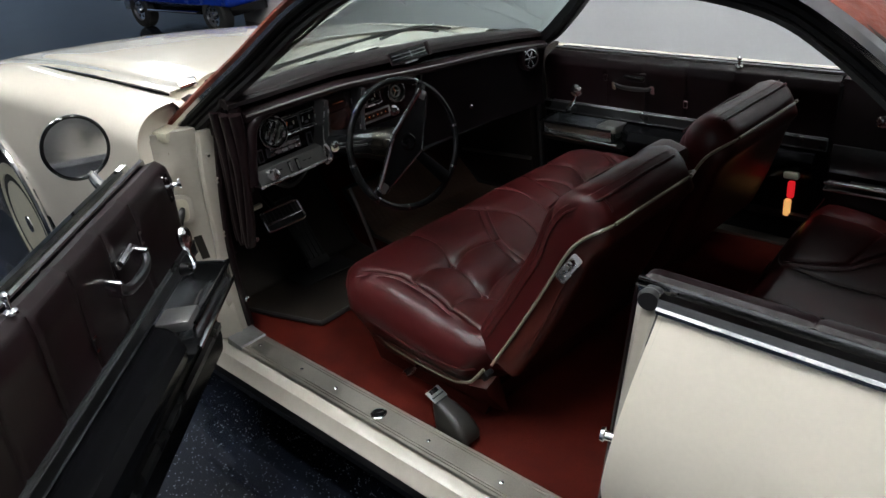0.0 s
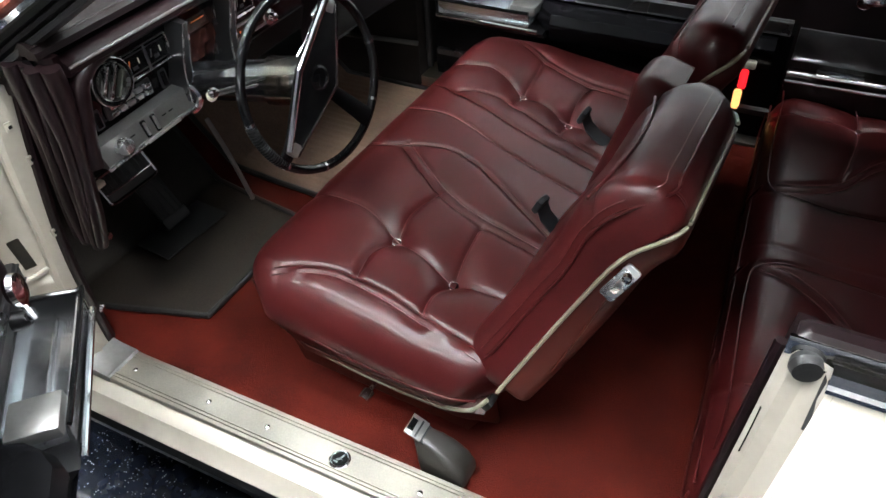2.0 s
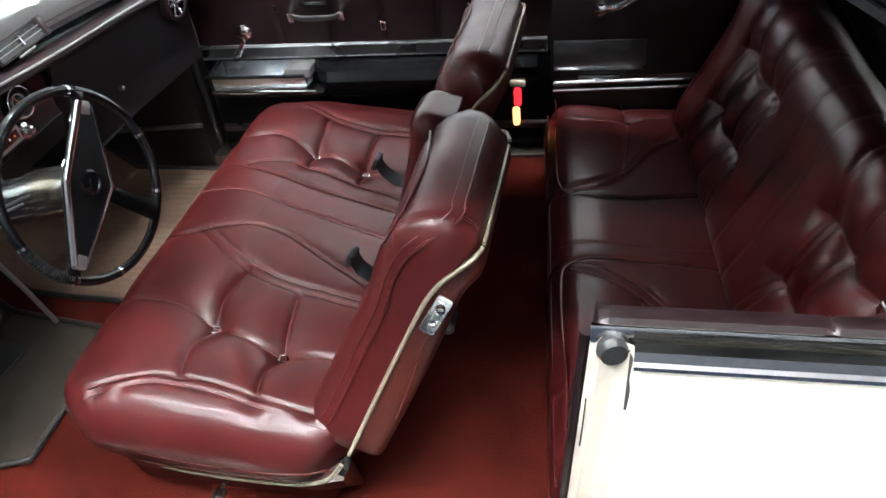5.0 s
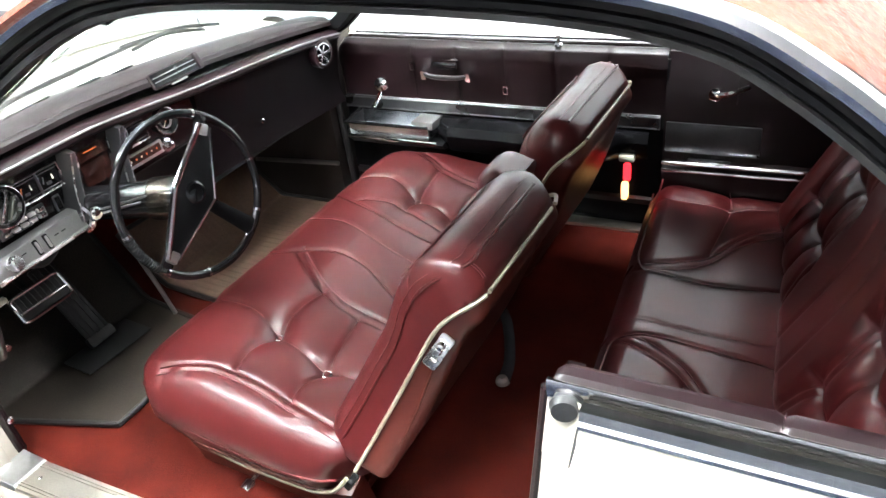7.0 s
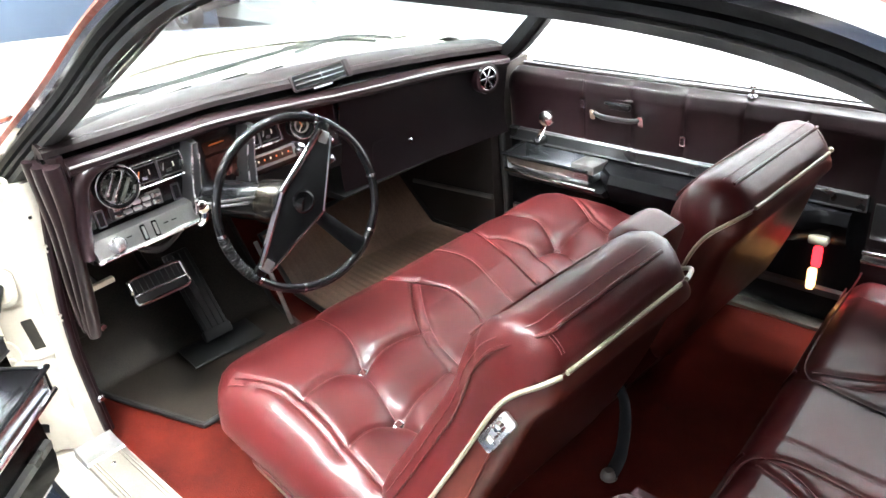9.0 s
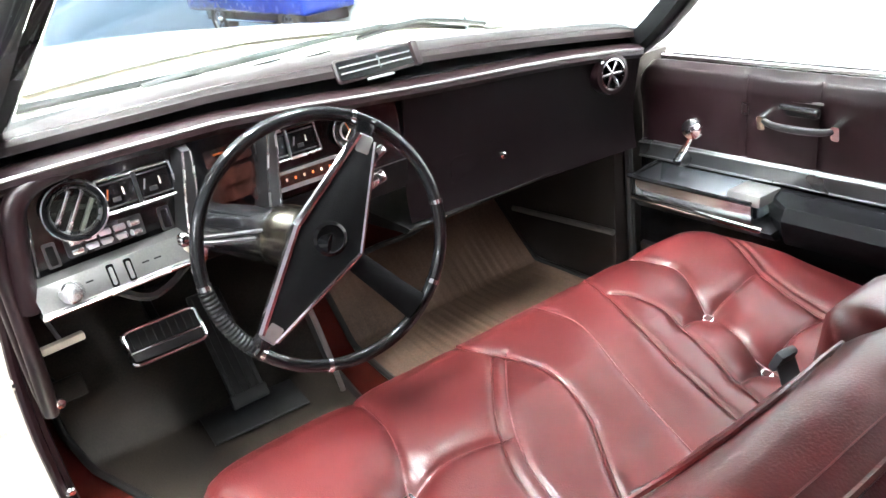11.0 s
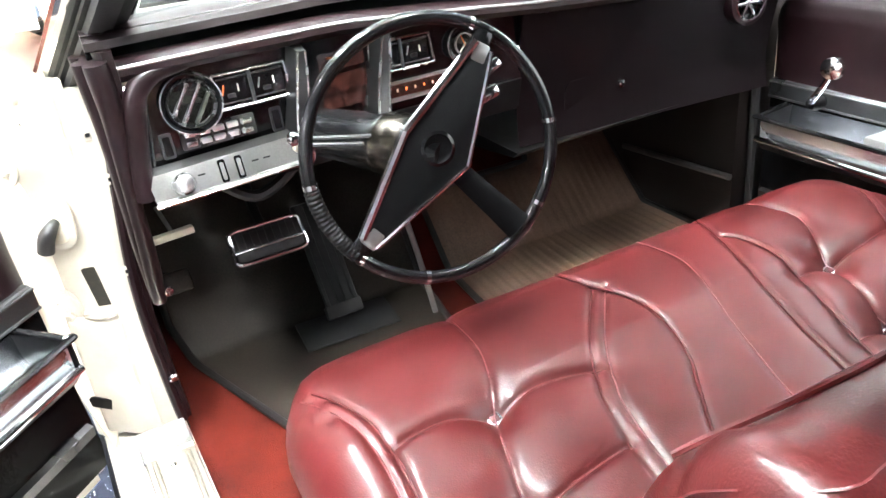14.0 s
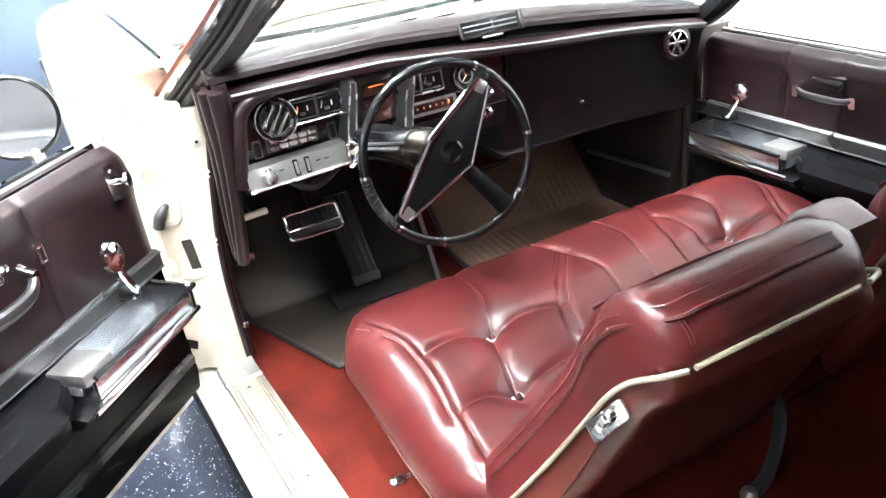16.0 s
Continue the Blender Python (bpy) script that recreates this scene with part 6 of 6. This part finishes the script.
for a in (2, 62, 182, 222, 255, 322):
    ar = radians(a)
    part("rim_band", tube([((WR) * math.cos(ar + d), (WR) * math.sin(ar + d), 0) for d in (-0.018, 0.018)], 0.0118, 2, 12), CHROME, steer, "chrome band on the rim")
part("rim_wrap", tube([(WR * math.cos(radians(a)), WR * math.sin(radians(a)), 0) for a in span(184, 219, 12)], lambda s: 0.0118 + 0.0008 * math.sin(s * 110), 90, 10), BLACK_SATIN, steer, "ribbed grip section")
tipA, tipB, vl, vr = Vector((0.097, 0.140)), Vector((-0.135, -0.108)), Vector((-0.045, 0.043)), Vector((0.040, -0.030))
dia = [tuple(tipA + Vector((0.012, -0.012))), tuple(tipA + Vector((-0.010, 0.008))), tuple(vl), tuple(tipB + Vector((-0.008, 0.012))), tuple(tipB + Vector((0.010, -0.008))), tuple(vr)]
hub = part("hub_pad", extrude(dia, 0.020, pose(0, 0, 0.004), bevel=0.004), HUB_BLACK, steer, "black grained diamond hub")
for a, b in ((1, 2), (2, 3), (4, 5), (5, 0)):
    wide = 0.007 if a < 3 else 0.0042
    part("hub_edge", tube([(*dia[a], 0.022), (*dia[b], 0.022)], wide, 2, 8), CHROME, hub, "chrome edge of the hub")
for tp in (tipA, tipB):
    n2 = tp.normalized()
    part("hub_tip", box((0.030, 0.026, 0.018), (*(tp - n2 * 0.012), 0.016), 0.004, (0, 0, math.degrees(math.atan2(n2.y, n2.x)))), SILVER, hub)
    part("spoke_end", box((0.06, 0.03, 0.012), (*(tp * 1.02), 0.004), 0.004, (0, 0, math.degrees(math.atan2(n2.y, n2.x)))), BLACK, hub)
sp = Vector((math.cos(radians(-53)), math.sin(radians(-53))))
sd = Vector((-sp.y, sp.x))
part("lower_spoke", loft([[(*(sp * r + sd * w), 0.012), (*(sp * r + sd * w * 0.5), 0.018), (*(sp * r - sd * w * 0.5), 0.018), (*(sp * r - sd * w), 0.012), (*(sp * r), -0.004)] for r, w in ((0.025, 0.016), (0.07, 0.018), (0.14, 0.021), (0.184, 0.024))]), HUB_BLACK, steer, "black tapering spoke")
em = part("hub_ring", lathe([(0.026, 0.018), (0.027, 0.026), (0.022, 0.028), (0.018, 0.020), (0.0, 0.019)], Matrix.Translation((-0.002, 0.008, 0)), 32), BLACK, hub, "recessed round hub ring")
part("hub_mark", box((0.004, 0.016, 0.002), (-0.002, 0.008, 0.0205), 0, (0, 0, 25)), SILVER, em)
CA = wm.inverted() @ facing(WC + Vector((0.02, 0.005, 0.0)), (0.88, 0.34, 0.03))
part("column", lathe([(0.040, -0.32), (0.046, -0.18), (0.046, -0.12), (0.052, -0.118), (0.052, -0.05), (0.040, -0.02), (0.02, 0.0)], CA, 30), BLACK, steer, "black steering column")
part("column_band", lathe([(0.0525, -0.112), (0.0535, -0.108), (0.0535, -0.060), (0.0525, -0.056)], CA, 30), COLLAR, steer, "bright column collar")
for tip, root, knob_mat in (((-0.338, -0.481, 0.963), (-0.285, -0.385, 0.955), IVORY), ((-0.318, -0.492, 0.982), (-0.270, -0.385, 0.972), CHROME)):
    a, b = wm.inverted() @ Vector(root), wm.inverted() @ Vector(tip)
    part("stalk", tube([a, a.lerp(b, 0.5), b], 0.0030, 10, 8), BAND, steer, "thin stalk")
    part("stalk_ball", lathe([(0.004, -0.012), (0.011, -0.004), (0.012, 0.004), (0.007, 0.010)], facing(b, b - a, (0.1, 0.2, 1)), 16), knob_mat, steer, "round stalk knob")
part("shift_lever", tube([(0.04, 0.02, -0.09), (0.09, 0.05, -0.085), (0.135, 0.09, -0.08)], 0.005, 10, 8), CHROME, steer, "chrome shift lever")
part("shift_knob", box((0.045, 0.018, 0.016), (0.142, 0.098, -0.08), 0.005, (0, 0, 25)), CHROME, steer)
part("shift_knob", box((0.040, 0.022, 0.014), (0.135, 0.058, -0.085), 0.005, (0, 0, 15)), CHROME, steer)

# ---------------------------------------------------------------- pedals and mats


def floor_z(x):
    return 0.305 if x > -0.86 else 0.305 + 0.975 * (-0.86 - x) + 0.3 * (-0.86 - x) ** 2


def draped_mat(name, outline_l, outline_r, x0, x1, label, mat, ribs, thick=0.010, reach=lambda v: 1.0):
    """A floor mat that follows the floor up the toe board. outline: y of each side at a fraction of its length."""
    t = thing(name, label, "floor mat")

    def pt(u, v):
        x = x0 + (x1 - x0) * u * reach(v)
        yl, yr = outline_l(u), outline_r(u)
        y = yl + (yr - yl) * v
        rib = 0.0
        if ribs:
            rib = ribs(u, v)
        fold = 0.006 * noise.noise((x * 5, y * 5, 2))
        return Vector((x, y, floor_z(x) + thick + rib + fold))
    part("mat", grid(pt, 70, 70), mat, t, flat_angle=70)
    edge = [pt(0, v / 20) for v in range(21)] + [pt(u / 24, 1) for u in range(1, 25)] + [pt(1, 1 - v / 20) for v in range(1, 21)] + [pt(1 - u / 24, 0) for u in range(1, 24)]
    part("rim", tube([p + Vector((0, 0, 0.001)) for p in edge], 0.009, 90, 8, closed=True), RUBBER, t, "raised dark rim")
    return t, pt


dm, dm_pt = draped_mat("driver_floor_mat", lambda u: -0.575 - 0.165 * min(1, u * 1.5), lambda u: -0.14 + 0.07 * u, -0.475, -1.16, "worn grey rubber mat under the pedals", MAT_GREY, None)
part("heel_pad", box((0.13, 0.24, 0.006), (-0.775, -0.345, 0.326), 0.003, (0, 0, -3)), RUBBER, dm, "dark heel pad")
draped_mat("passenger_floor_mat", lambda u: -0.03 + 0.02 * u, lambda u: 0.68 - 0.04 * u, -0.42, -1.24, "ribbed tan rubber mat, bent up at the front", MAT_TAN, lambda u, v: 0.0018 * math.sin(v * 150) * (1 if u > 0.15 else 0.3), reach=lambda v: 0.74 + 0.26 * max(0.0, min(1.0, (v - 0.56) / 0.12)))

brake = thing("brake_pedal", "wide ribbed rubber brake pedal with chrome frame", "pedal", facing((-0.720, -0.497, 0.636), (0.82, 0.0, 0.57)))
part("pad", box((0.150, 0.070, 0.018), (0, 0, 0), 0.008), RUBBER, brake)
part("frame", tube([(x * 0.078, y * 0.037, 0.006) for x, y in rounded_rect(2, 2, 0.25, 3)], 0.0055, 16, 8, closed=True), CHROME, brake, "chrome frame")
part("bar", box((0.150, 0.006, 0.006), (0, -0.010, 0.010), 0.002), CHROME, brake)
for k in range(9):
    part("rib", box((0.003, 0.036, 0.004), (-0.064 + 0.016 * k, 0.014, 0.010), 0), RUBBER, brake)
part("arm", tube([(0, 0.02, -0.01), (0.0, 0.10, -0.05), (0.01, 0.22, -0.06)], 0.012, 12, 8), BLACK_SATIN, brake)
gas = thing("accelerator_pedal", "long ribbed rubber accelerator pedal", "pedal", facing((-0.875, -0.340, 0.455), (0.80, 0.0, 0.60)))
part("pad", box((0.085, 0.28, 0.016), (0, 0.02, 0), 0.006), RUBBER, gas)
for k in range(4):
    part("rib", box((0.004, 0.26, 0.005), (-0.030 + 0.020 * k, 0.02, 0.009), 0), RUBBER, gas)
part("hinge", box((0.095, 0.035, 0.024), (0, -0.125, -0.002), 0.006), RUBBER, gas)
park = thing("parking_brake_pedal", "small grey rubber parking brake pedal", "pedal", facing((-0.80, -0.698, 0.566), (0.82, 0.0, 0.57)))
part("pad", box((0.065, 0.050, 0.016), (0, 0, 0), 0.006), MAT_GREY, park)
part("arm", tube([(-0.02, 0.02, -0.01), (-0.06, 0.12, -0.03), (-0.10, 0.30, -0.05)], 0.007, 12, 8), BLACK_SATIN, park)
rel = thing("hood_release", "small ivory hood release handle below the dashboard", "handle", pose(-0.56, -0.688, 0.781, 0, 0, 6))
part("grip", box((0.016, 0.075, 0.014), (0, 0, 0), 0.003, (0, 0, 0)), IVORY, rel)
part("rod", tube([(-0.005, 0, 0), (-0.10, 0.0, 0.02)], 0.004, 2, 6), SILVER, rel)
part("threshold_rod", tube([(-0.74, -0.175, 0.62), (-0.70, -0.165, 0.50), (-0.66, -0.155, 0.345)], 0.007, 12, 8), SILVER, dm, "bright rod beside the mat")

# ---------------------------------------------------------------- blue truck in the distance
truck = thing("blue_pickup", "bright blue pickup with chrome wheels on the showroom floor", "car", pose(-8.25, 2.80, 0, 0, 0, 5.0) @ Matrix.Scale(0.58, 4))
part("body", box((5.2, 1.9, 0.75), (-0.4, 0.9, 0.95), 0.12, segs=4), TRUCK_BLUE, truck)
part("cab", box((1.9, 1.7, 0.65), (0.1, 0.9, 1.6), 0.16, segs=4), TRUCK_BLUE, truck)
part("side_step", box((2.0, 0.16, 0.05), (0, -0.02, 0.45), 0.02), CHROME, truck, "chrome side step")
part("underside", box((4.4, 1.6, 0.3), (-0.3, 0.95, 0.50), 0.05), BLACK, truck)
for wx in (-1.5, 1.5):
    mm = facing((wx, -0.02, 0.40), (0, -1, 0))
    w = part("wheel", lathe([(0.20, -0.26), (0.38, -0.26), (0.40, -0.22), (0.40, -0.04), (0.37, 0.0), (0.24, 0.005), (0.22, -0.05)], mm, 36), TYRE, truck, "black tyre")
    part("rim", lathe([(0.235, -0.05), (0.23, 0.006), (0.20, -0.02), (0.08, -0.03), (0.06, 0.02), (0.0, 0.02)], mm, 28), CHROME, w, "chrome wheel")
    for k in range(6):
        part("wheel_hole", lathe([(0.035, 0), (0.033, 0.004)], mm @ pose(0.14 * math.cos(k * 1.047), 0.14 * math.sin(k * 1.047), -0.022), 12), BLACK, w)
